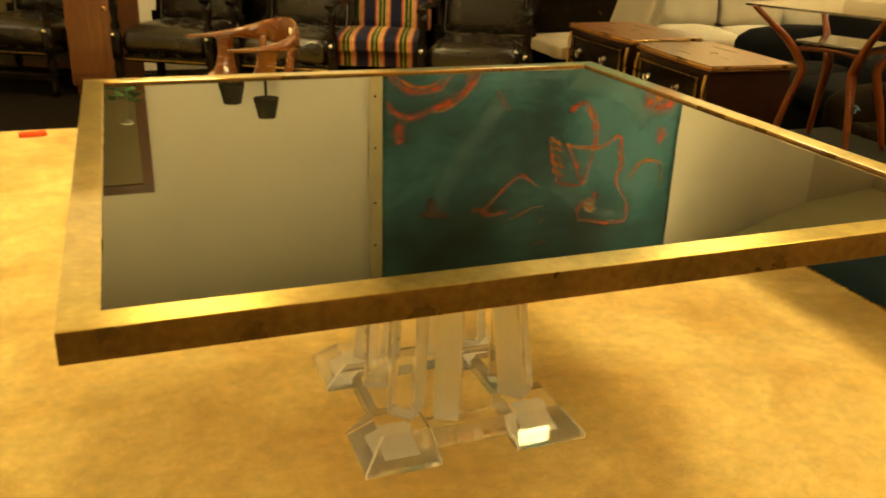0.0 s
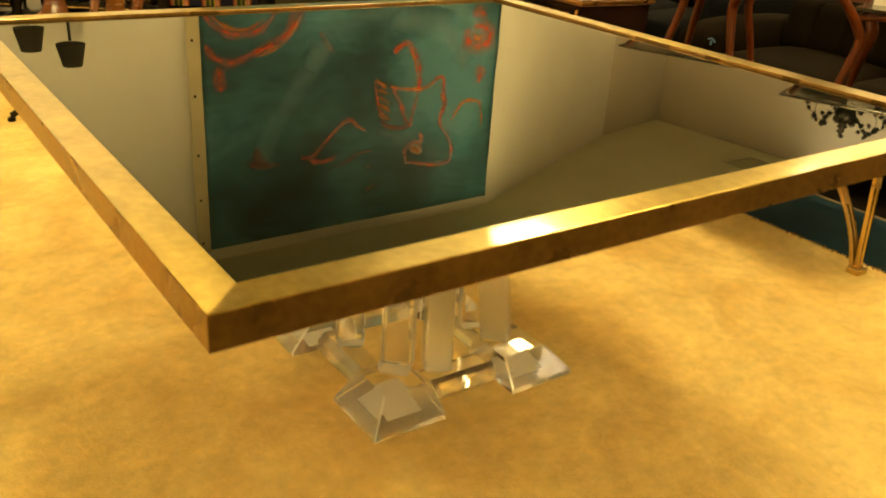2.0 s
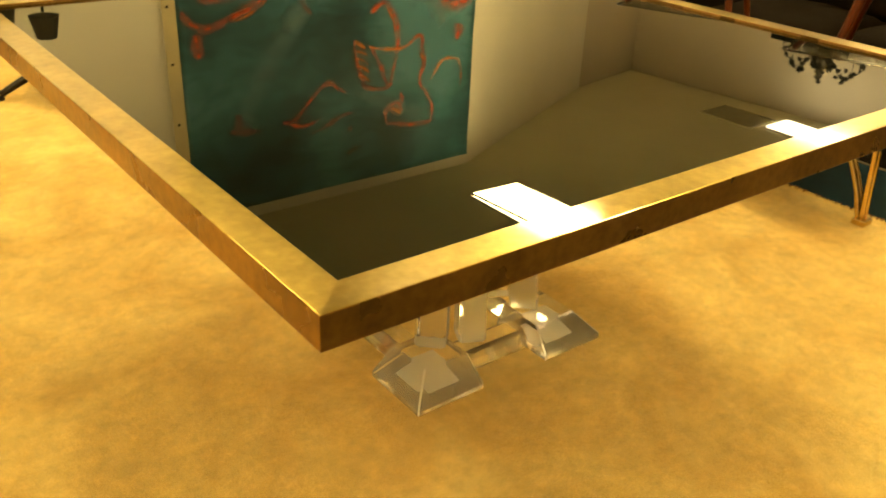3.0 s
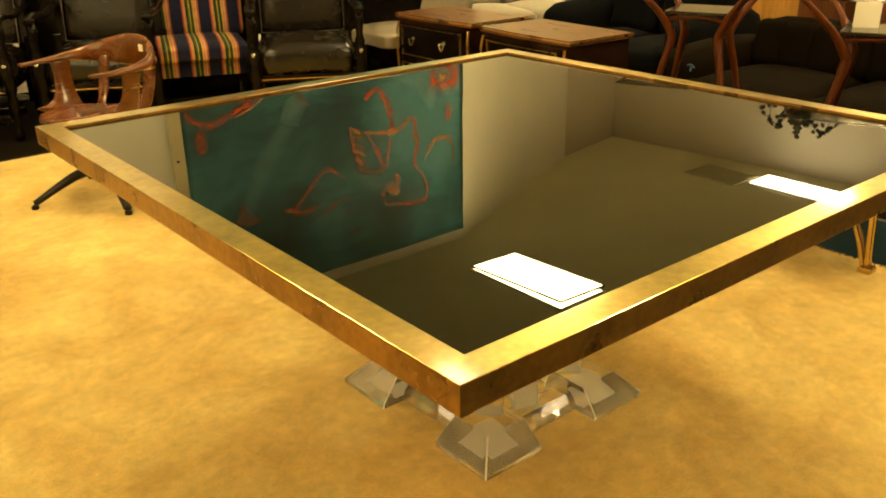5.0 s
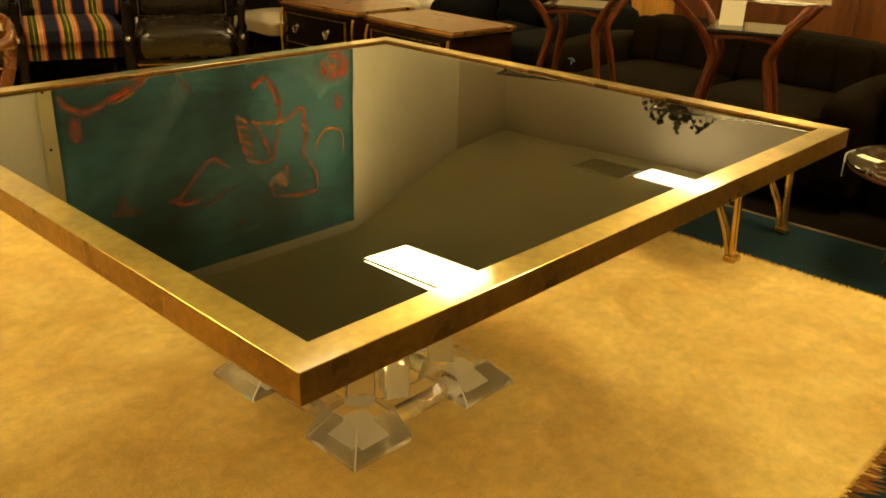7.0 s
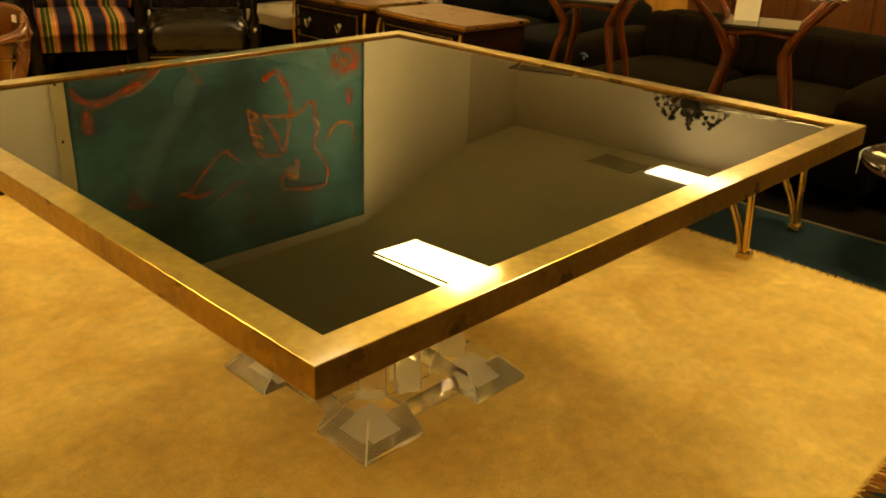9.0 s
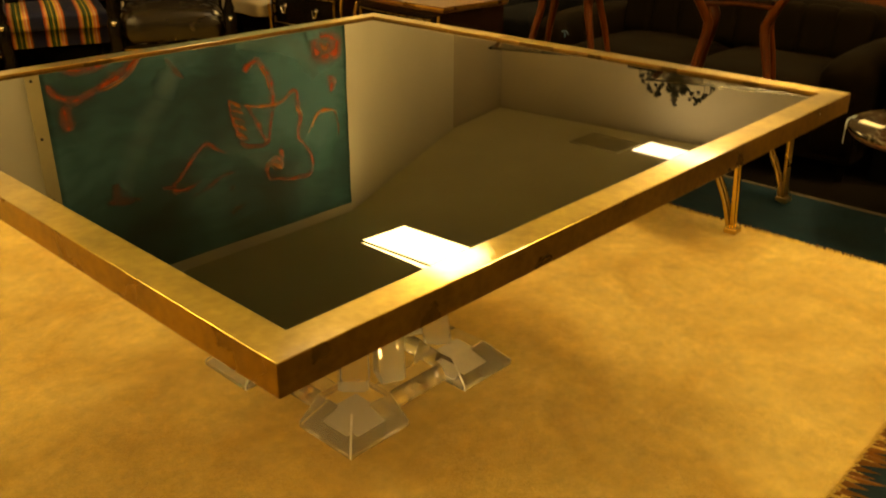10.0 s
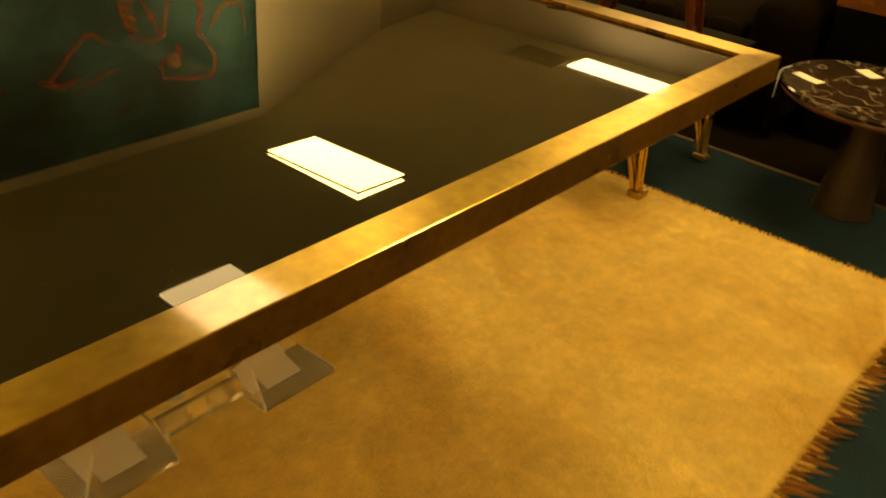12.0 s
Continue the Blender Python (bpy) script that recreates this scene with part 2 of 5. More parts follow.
DARK_METAL = surface("dark_metal", (0.03, 0.026, 0.022), 0.35, 0.9, 0.3, 10, 120, 0.05)
CHROME = surface("chrome", (0.5, 0.46, 0.38), 0.1, 1.0, 0.06, 9, 90, 0.0, rough_vary=0.05)
PAPER = surface("paper", (0.80, 0.77, 0.70), 0.8, 0, 0.04, 20, 200, 0.03)
SHADE = surface("dark_lampshade", (0.14, 0.115, 0.08), 0.8, 0, 0.2, 12, 200, 0.2)
PEDESTAL = surface("bronze_pedestal", (0.032, 0.021, 0.012), 0.42, 0.5, 0.25, 7, 120, 0.05)
UNDERSIDE = surface("underside_board", (0.80, 0.77, 0.70), 0.8, 0, 0.2, 6, 100, 0.1)
RED_PLASTIC = surface("red_plastic", (0.62, 0.075, 0.02), 0.4, 0, 0.1, 20, 100, 0.03)
LEAF = surface("leaf", (0.08, 0.22, 0.07), 0.5, 0, 0.4, 20, 100, 0.1)
WHITE_GLAZE = surface("white_glaze", (0.75, 0.74, 0.70), 0.25, 0, 0.06, 10, 80, 0.02)
DIFFUSER = glow("diffuser", LAMP_COLOUR, LAMP_STRENGTH)
DIM_DIFFUSER = glow("dim_diffuser", (1.0, 0.84, 0.55), 7.5)
FAR_DIFFUSER = glow("far_diffuser", (1.0, 0.88, 0.58), 13.5)
VENT_GREY = surface("vent_grey", (0.78, 0.73, 0.52), 0.6, 0, 0.1, 5, 90, 0.02)
WHITE_METAL = surface("white_metal", (0.7, 0.66, 0.58), 0.45, 0, 0.05, 5, 90, 0.02)
STRIPES = striped("striped_weave", [(0.0, (0.008, 0.010, 0.034)), (0.36, (0.30, 0.05, 0.02)), (0.41, (0.48, 0.19, 0.12)), (0.47, (0.50, 0.34, 0.06)), (0.50, (0.012, 0.012, 0.01)), (0.54, (0.03, 0.075, 0.02)), (0.62, (0.5, 0.34, 0.07)), (0.645, (0.025, 0.06, 0.02)), (0.72, (0.012, 0.012, 0.01)), (0.75, (0.50, 0.34, 0.06)), (0.79, (0.48, 0.19, 0.12)), (0.86, (0.5, 0.40, 0.26)), (0.89, (0.42, 0.10, 0.03)), (0.95, (0.02, 0.02, 0.03))], 0.176)


def golden_pile():
    """Plush golden pile with brushed lighter and darker patches."""
    m = surface("golden_pile", (0.81, 0.61, 0.215), 0.95, 0, 0.12, 2.2, 420, 0.8, (0.55, 0.31, 0.047), sheen=0.15, rough_vary=0.03)
    nt = m.node_tree
    L = nt.links.new
    n = [k for k in nt.nodes if k.type == "TEX_NOISE"]
    n[0].inputs["Detail"].default_value = 8
    ramp = [k for k in nt.nodes if k.type == "VALTORGB"][0].color_ramp
    ramp.elements[0].position, ramp.elements[1].position = 0.35, 0.62
    n[0].inputs["Roughness"].default_value = 0.62
    n[0].inputs["Distortion"].default_value = 0.6
    mid = nt.nodes.new("ShaderNodeTexNoise")
    mid.inputs["Scale"].default_value = 26
    mid.inputs["Detail"].default_value = 5
    L([k for k in nt.nodes if k.type == "MAPPING"][0].outputs[0], mid.inputs["Vector"])
    mid.inputs["Roughness"].default_value = 0.65
    brushed = nt.nodes.new("ShaderNodeTexNoise")
    brushed.inputs["Scale"].default_value = 7.5
    brushed.inputs["Detail"].default_value = 6
    brushed.inputs["Roughness"].default_value = 0.7
    L([k for k in nt.nodes if k.type == "MAPPING"][0].outputs[0], brushed.inputs["Vector"])
    blend = nt.nodes.new("ShaderNodeMix")
    blend.data_type = "FLOAT"
    blend.inputs[0].default_value = 0.5
    L(brushed.outputs["Fac"], blend.inputs[2])
    L(mid.outputs["Fac"], blend.inputs[3])
    tone = nt.nodes.new("ShaderNodeMapRange")
    tone.inputs["From Min"].default_value, tone.inputs["From Max"].default_value = 0.36, 0.62
    tone.inputs["To Min"].default_value, tone.inputs["To Max"].default_value = 0.80, 1.11
    L(blend.outputs[0], tone.inputs["Value"])
    shade = nt.nodes.new("ShaderNodeVectorMath")
    shade.operation = "SCALE"
    L([k for k in nt.nodes if k.type == "VALTORGB"][0].outputs["Color"], shade.inputs[0])
    L(tone.outputs[0], shade.inputs["Scale"])
    L(shade.outputs[0], nt.nodes["Principled BSDF"].inputs["Base Color"])
    bp = nt.nodes.new("ShaderNodeBump")
    bp.inputs["Strength"].default_value = 0.35
    bp.inputs["Distance"].default_value = 0.02
    L(mid.outputs["Fac"], bp.inputs["Height"])
    old = [k for k in nt.nodes if k.type == "BUMP" and k != bp][0]
    L(bp.outputs["Normal"], old.inputs["Normal"])
    return m


def smoked_glass():
    """Black polished glass with faint smears and dust."""
    m = bpy.data.materials.new("smoked_glass")
    m.use_nodes = True
    nt = m.node_tree
    L = nt.links.new
    b = nt.nodes["Principled BSDF"]
    b.inputs["IOR"].default_value = 1.57
    b.inputs["Specular Tint"].default_value = (0.92, 0.99, 0.77, 1)
    co = nt.nodes.new("ShaderNodeTexCoord")
    dust = nt.nodes.new("ShaderNodeTexVoronoi")
    dust.inputs["Scale"].default_value = 55
    L(co.outputs["Object"], dust.inputs["Vector"])
    spots = nt.nodes.new("ShaderNodeMapRange")
    spots.inputs["From Min"].default_value, spots.inputs["From Max"].default_value = 0.07, 0.03
    L(dust.outputs["Distance"], spots.inputs["Value"])
    patch = nt.nodes.new("ShaderNodeTexNoise")
    patch.inputs["Scale"].default_value = 5
    L(co.outputs["Object"], patch.inputs["Vector"])
    keep = nt.nodes.new("ShaderNodeMapRange")
    keep.inputs["From Min"].default_value, keep.inputs["From Max"].default_value = 0.46, 0.62
    L(patch.outputs["Fac"], keep.inputs["Value"])
    mul = nt.nodes.new("ShaderNodeMath")
    mul.operation = "MULTIPLY"
    L(spots.outputs[0], mul.inputs[0])
    L(keep.outputs[0], mul.inputs[1])
    col = nt.nodes.new("ShaderNodeMix")
    col.data_type = "RGBA"
    col.inputs[6].default_value = (0.004, 0.0045, 0.003, 1)
    col.inputs[7].default_value = (0.16, 0.145, 0.11, 1)
    L(mul.outputs[0], col.inputs[0])
    L(col.outputs[2], b.inputs["Base Color"])
    smear = nt.nodes.new("ShaderNodeTexNoise")
    smear.inputs["Scale"].default_value = 3
    smear.inputs["Detail"].default_value = 6
    L(co.outputs["Object"], smear.inputs["Vector"])
    ro = nt.nodes.new("ShaderNodeMapRange")
    ro.inputs["To Min"].default_value, ro.inputs["To Max"].default_value = 0.0, 0.006
    L(smear.outputs["Fac"], ro.inputs["Value"])
    L(ro.outputs[0], b.inputs["Roughness"])
    return m


def marble():
    """Dark brown marble with pale veins under a polish."""
    m = surface("dark_marble", (0.014, 0.010, 0.007), 0.14, 0, 0.4, 6, 60, 0.0, rough_vary=0.05, spec=0.16)
    nt = m.node_tree
    L = nt.links.new
    b = nt.nodes["Principled BSDF"]
    old = [k for k in nt.nodes if k.type == "VALTORGB"][0]
    co = [k for k in nt.nodes if k.type == "TEX_COORD"][0]
    w = nt.nodes.new("ShaderNodeTexNoise")
    w.inputs["Scale"].default_value = 5.5
    w.inputs["Detail"].default_value = 9
    w.inputs["Distortion"].default_value = 1.2
    L(co.outputs["Object"], w.inputs["Vector"])
    r = nt.nodes.new("ShaderNodeValToRGB")
    e = r.color_ramp.elements
    e[0].position, e[0].color = 0.47, (0, 0, 0, 1)
    e[1].position, e[1].color = 0.5, (1, 1, 1, 1)
    k = e.new(0.52)
    k.color = (0, 0, 0, 1)
    L(w.outputs["Fac"], r.inputs["Fac"])
    mx = nt.nodes.new("ShaderNodeMix")
    mx.data_type = "RGBA"
    L(r.outputs["Color"], mx.inputs[0])
    L(old.outputs["Color"], mx.inputs[6])
    mx.inputs[7].default_value = (0.13, 0.11, 0.085, 1)
    L(mx.outputs[2], b.inputs["Base Color"])
    return m


def teal_canvas():
    """Teal paint brushed over canvas: dark pools, paler sweeps and a faint weave; shade is painted into its top."""
    m = surface("teal_canvas", (0.05, 0.235, 0.265), 0.62, 0, 0.3, 2.6, 160, 0.12)
    nt = m.node_tree
    L = nt.links.new
    b = nt.nodes["Principled BSDF"]
    ramp = [k for k in nt.nodes if k.type == "VALTORGB"][0]
    co = [k for k in nt.nodes if k.type == "TEX_COORD"][0]

    def node(kind, **inputs):
        n = nt.nodes.new(kind)
        for key, value in inputs.items():
            n.inputs[key].default_value = value
        return n

    def add(a, c, gain):
        n = nt.nodes.new("ShaderNodeMath")
        n.operation = "MULTIPLY_ADD"
        n.inputs[1].default_value = gain
        L(c, n.inputs[0])
        L(a, n.inputs[2])
        return n.outputs[0]

    warp = node("ShaderNodeTexNoise", Scale=1.6, Detail=4.0)
    L(co.outputs["Object"], warp.inputs["Vector"])
    bent = nt.nodes.new("ShaderNodeVectorMath")
    bent.operation = "MULTIPLY_ADD"
    bent.inputs[1].default_value = (0.55, 0.0, 0.55)
    L(warp.outputs["Color"], bent.inputs[0])
    L(co.outputs["Object"], bent.inputs[2])
    broad = node("ShaderNodeTexNoise", Scale=0.95, Detail=5.0, Roughness=0.5)
    L(bent.outputs[0], broad.inputs["Vector"])
    tone = broad.outputs["Fac"]
    # brushed streaks, dragged slantwise
    turn = node("ShaderNodeMapping", Rotation=(0.0, 0.9, 0.0), Scale=(1.2, 1.0, 7.0))
    L(bent.outputs[0], turn.inputs["Vector"])
    drag = node("ShaderNodeTexNoise", Scale=1.8, Detail=5.0, Roughness=0.6)
    L(turn.outputs[0], drag.inputs["Vector"])
    tone = add(tone, drag.outputs["Fac"], 0.28)
    # pools of paint, the two high dark ones painted shade below the ceiling: (x, height, reach, weight)
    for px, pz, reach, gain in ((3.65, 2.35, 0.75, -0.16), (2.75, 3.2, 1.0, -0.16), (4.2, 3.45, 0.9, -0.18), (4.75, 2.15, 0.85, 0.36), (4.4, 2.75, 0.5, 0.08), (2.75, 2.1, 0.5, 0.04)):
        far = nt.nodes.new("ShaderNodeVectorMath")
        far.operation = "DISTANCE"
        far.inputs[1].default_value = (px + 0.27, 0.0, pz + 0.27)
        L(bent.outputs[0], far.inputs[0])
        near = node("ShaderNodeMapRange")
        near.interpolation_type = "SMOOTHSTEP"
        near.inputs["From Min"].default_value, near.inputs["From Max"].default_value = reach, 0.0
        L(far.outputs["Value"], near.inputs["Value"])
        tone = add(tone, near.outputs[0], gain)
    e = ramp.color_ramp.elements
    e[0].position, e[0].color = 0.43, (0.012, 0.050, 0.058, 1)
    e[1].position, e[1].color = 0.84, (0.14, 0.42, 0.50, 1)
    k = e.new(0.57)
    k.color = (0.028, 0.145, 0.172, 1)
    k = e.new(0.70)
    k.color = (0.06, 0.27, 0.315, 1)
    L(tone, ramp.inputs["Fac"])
    L(ramp.outputs["Color"], b.inputs["Base Color"])
    return m


GOLD_PILE = golden_pile()
SMOKED = smoked_glass()
MARBLE = marble()
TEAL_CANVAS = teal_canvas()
RAW_CANVAS = surface("raw_canvas", (0.60, 0.50, 0.28), 0.8, 0, 0.15, 4, 200, 0.2)


def brush_paint(name, colour, dark, cover, soft=0.0):
    """Paint dragged thin over canvas, ragged at the sides of the stroke."""
    m = surface(name, colour, 0.6, 0, 0.3, 9, 60, 0.3, dark)
    nt = m.node_tree
    L = nt.links.new
    uv = nt.nodes.new("ShaderNodeUVMap")
    sep = nt.nodes.new("ShaderNodeSeparateXYZ")
    L(uv.outputs[0], sep.inputs[0])
    co = nt.nodes.new("ShaderNodeTexCoord")
    drag = nt.nodes.new("ShaderNodeTexNoise")
    drag.inputs["Scale"].default_value = 9
    drag.inputs["Detail"].default_value = 4
    L(co.outputs["Object"], drag.inputs["Vector"])
    ad = nt.nodes.new("ShaderNodeMath")
    ad.operation = "MULTIPLY_ADD"
    ad.inputs[1].default_value = 1.3
    L(drag.outputs["Fac"], ad.inputs[0])
    L(sep.outputs[1], ad.inputs[2])
    mr = nt.nodes.new("ShaderNodeMapRange")
    mr.inputs["From Min"].default_value, mr.inputs["From Max"].default_value = 0.80, 1.35 + soft
    mr.inputs["To Max"].default_value = cover
    L(ad.outputs[0], mr.inputs["Value"])
    L(mr.outputs[0], nt.nodes["Principled BSDF"].inputs["Alpha"])
    return m


ORANGE_PAINT = brush_paint("orange_paint", (0.60, 0.085, 0.016), (0.30, 0.04, 0.014), 0.66, 0.35)
AMBER_PAINT = brush_paint("amber_paint", (0.62, 0.24, 0.04), (0.40, 0.12, 0.03), 0.7, 0.3)
FAINT_PAINT = brush_paint("faint_paint", (0.40, 0.06, 0.02), (0.16, 0.05, 0.025), 0.55, 0.3)
PALE_PAINT = brush_paint("pale_paint", (0.22, 0.40, 0.43), (0.14, 0.32, 0.34), 0.36, 0.7)

# ---- the room ----
CEIL = 3.70
FLOOR = -0.012


def slab(name, bm, material, label, category):
    return tagged(part(name, bm, material, None), label, category, kind="structure")


slab("floor", box(-7, -1.6, FLOOR - 0.1, 5.3, 8.6, FLOOR), FLOOR_CARPET, "dark worn showroom floor around the rugs", "floor")
# two unseen floors, added with tones chosen for the light they bounce
slab("floor_south", box(-7, -7, FLOOR - 0.1, 11.5, -1.6, FLOOR), UNSEEN_BROWN_FLOOR, "unseen floor, brown to limit the light it bounces", "floor")
slab("floor_east", box(5.3, -1.6, FLOOR - 0.1, 11.5, 8.6, FLOOR), BOUNCE_FLOOR, "unseen pale floor added to bounce light onto the ceiling", "floor")
slab("ceiling", box(-7, -7, CEIL, 11.5, 8.6, CEIL + 0.15), CEILING_PAINT, "plain cream-painted showroom ceiling with recessed lights", "ceiling")
slab("wall_north", box(-7, 6.0, FLOOR, 5.19, 6.15, CEIL), WALL_PAINT, "cream painted wall behind the hanging canvas", "wall")
slab("wall_angled", prism([(5.19, 6.0), (8.28, 7.37), (8.22, 7.51), (5.12, 6.15)], FLOOR, CEIL), WALL_PAINT, "cream painted wall set at an angle", "wall")
# recess and end wall: their weaker light is put into a darker colour
slab("wall_recess", prism([(8.28, 7.37), (9.62, 7.62), (9.60, 7.78), (8.22, 7.51)], FLOOR, CEIL), SHADED_WALL_PAINT, "short wall of a recess, shade put into its darker colour", "wall")
slab("wall_east", prism([(9.62, 7.62), (11.13, -6.0), (11.28, -6.0), (9.77, 7.78)], FLOOR, CEIL), SHADED_WALL_PAINT, "end wall lit from above, shade put into its darker colour", "wall")
slab("wall_south", box(-7, -6.15, FLOOR, 11.28, -6.0, CEIL), WALL_PAINT, "cream painted wall", "wall")
slab("wall_west", box(-6.15, -6.0, FLOOR, -6.0, 6.0, CEIL), WALL_PAINT, "cream painted wall", "wall")

# recessed lights
def ceiling_light(x, y, diffuser, label, deep=0.032, half=0.29):
    t = thing("ceiling_light", pose(x, y, CEIL), label, "ceiling light", "ceiling lights")
    part("diffuser", box(-half, -0.595, -deep, half, 0.595, 0.0, 0.004), diffuser, t, "glowing white diffuser")
    for a in ((-half - 0.015, -0.61, -half, 0.61), (half, -0.61, half + 0.015, 0.61), (-half, -0.61, half, -0.595), (-half, 0.595, half, 0.61)):
        part("frame_bar", box(a[0], a[1], -0.014, a[2], a[3], 0.0, 0.002), WHITE_METAL, t)
    return t


ADDED_LIGHT_LABEL = "unseen ceiling light added to brighten the room"
# one light whose lens has sagged open at a corner
sagging = ceiling_light(4.975, 4.67, DIFFUSER, "recessed ceiling light with its lens frame sagging open", 0.008)
lens = box(-0.285, -0.59, -0.012, 0.285, 0.59, 0.0, 0.002)
# the last box is an added plate that keeps lens light off the ceiling
rim = joined(box(-0.3, -0.605, -0.008, -0.285, 0.605, 0.002), box(0.285, -0.605, -0.008, 0.3, 0.605, 0.002), box(-0.285, -0.605, -0.008, 0.285, -0.59, 0.002), box(-0.285, 0.59, -0.008, 0.285, 0.605, 0.002), box(-0.3, -0.605, 0.0025, 0.3, 0.605, 0.006))
for bm in (lens, rim):
    for v in bm.verts:
        v.co.z -= 0.014 + 0.045 * (0.61 - v.co.y) / 1.22 + 0.022 * (0.305 - v.co.x) / 0.61
part("lens", lens, DIFFUSER, sagging, "loose glowing lens panel")
part("lens_rim", rim, DARK_METAL, sagging, "thin dark lens rim with an added plate that blocks upward light")
dim = ceiling_light(2.99, 3.35, DIM_DIFFUSER, "recessed ceiling light with a dim yellowed diffuser; its copies are unseen additions")
# two unseen copies, added where the acrylic facets mirror them brightly
copy_thing(dim, pose(5.5, -3.05, CEIL, 0, 0, 90))
copy_thing(dim, pose(-3.5, 5.0, CEIL))
vent = thing("ceiling_vent", pose(9.17, 5.42, CEIL), "dark slatted air vent set in the ceiling", "vent")
part("backing", box(-0.27, -0.36, -0.004, 0.27, 0.36, 0.0), VENT_GREY, vent)
for a in ((-0.29, -0.38, -0.27, 0.38), (0.27, -0.38, 0.29, 0.38), (-0.27, -0.38, 0.27, -0.36), (-0.27, 0.36, 0.27, 0.38)):
    part("frame_bar", box(a[0], a[1], -0.016, a[2], a[3], 0.0, 0.002), VENT_GREY, vent)
for i in range(14):
    part("slat", moved(box(-0.268, -0.017, -0.001, 0.268, 0.017, 0.001), pose(0, -0.335 + 0.0515 * i, -0.014, 35)), VENT_GREY, vent)
ceiling_light(9.34, 4.36, FAR_DIFFUSER, "narrow recessed ceiling light close to the end wall", half=0.22)
# unseen lights added to set brightness; deep sides also brighten the ceiling
plain = ceiling_light(3.3, 0.1, DIFFUSER, ADDED_LIGHT_LABEL, 0.06)
for lx, ly in ((-2.4, 1.8), (-4.3, -2.2), (0.4, 3.8), (2.9, -2.2)):
    copy_thing(plain, pose(lx, ly, CEIL))
# one more unseen light, added for the angled wall
copy_thing(plain, pose(6.5, 2.3, CEIL, 0, 0, 90))

# ---- the rug ----
RX0, RX1, RY0, RY1 = -3.4, 2.48, -0.29, 4.20
BW = 0.47


def rug():
    t = thing("area_rug", pose(0, 0, 0), "plush golden area rug with a teal border lying on the floor", "rug")
    bm = bmesh.new()
    bmesh.ops.create_grid(bm, x_segments=150, y_segments=120, size=0.5)
    for v in bm.verts:
        x, y = RX0 + (v.co.x + 0.5) * (RX1 - RX0), RY0 + (v.co.y + 0.5) * (RY1 - RY0)
        v.co = Vector((x, y, 0.0025 * noise.noise(Vector((x * 3, y * 3, 0))) - 0.0015))
    part("field", bm, GOLD_PILE, t, "plush golden pile field", True)
    part("backing", box(RX0 - BW, RY0 - BW, FLOOR, RX1 + BW, RY1, FLOOR + 0.004), BINDING, t)
    for a in ((RX0 - BW, RY0 - BW, RX1 + BW, RY0), (RX1, RY0, RX1 + BW, RY1), (RX0 - BW, RY0, RX0, RY1)):
        part("border", box(a[0], a[1], FLOOR + 0.004, a[2], a[3], -0.004, 0.003), TEAL_PILE, t, "teal pile border strip")
    # thin pale binding along the outer edge
    for a in ((RX0 - BW - 0.02, RY0 - BW - 0.02, RX1 + BW + 0.02, RY0 - BW), (RX0 - BW - 0.02, RY1, RX1 + BW + 0.02, RY1 + 0.02), (RX1 + BW, RY0 - BW, RX1 + BW + 0.02, RY1)):
        part("binding", box(a[0], a[1], FLOOR, a[2], a[3], -0.002, 0.003), BINDING, t, "pale bound edge")
    # ragged tufts where the golden pile meets the teal
    def tufts(name, material, along_x, pos, a0, a1, step, reach, lean, out):
        verts, faces = [], []
        s = a0
        while s < a1:
            w = step * random.uniform(0.7, 1.5)
            r = reach * random.uniform(0.45, 1.25)
            k = lean * r + random.uniform(-0.2, 0.2) * r
            z = random.uniform(0.001, 0.005)
            pts = [(s, -0.012 * out, -0.003), (s + w, -0.012 * out, -0.003), (s + w * 0.5 + k, r * out, z - 0.005), (s + w * 0.5, 0.0, z + 0.004)]
            i = len(verts)
            for u, d, zz in pts:
                verts.append((u, pos + d, zz) if along_x else (pos + d, u, zz))
            faces += [(i, i + 1, i + 3), (i + 1, i + 2, i + 3), (i + 2, i, i + 3), (i, i + 2, i + 1)]
            s += step * random.uniform(0.5, 1.0)
        me = bpy.data.meshes.new(name)
        me.from_pydata(verts, [], faces)
        me.materials.append(material)
        ob = new(name, me)
        ob.parent = t
        tagged(ob, kind="stuff")
    tufts("pile_fringe", EDGE_PILE, True, RY0, -1.5, RX1, 0.03, 0.062, 0.45, -1)
    tufts("pile_fringe", GOLD_PILE, True, RY0 + 0.008, -1.5, RX1, 0.026, 0.036, 0.45, -1)
    tufts("pile_fringe", EDGE_PILE, False, RX1, RY0, RY1, 0.012, 0.022, 0.3, 1)
    tufts("pile_fringe", GOLD_PILE, False, RX1 - 0.006, RY0, RY1, 0.014, 0.014, 0.3, 1)
    return t


rug()

# ---- the large table ----
S, H, W, TH = 1.686, 0.74, 0.055, 0.047


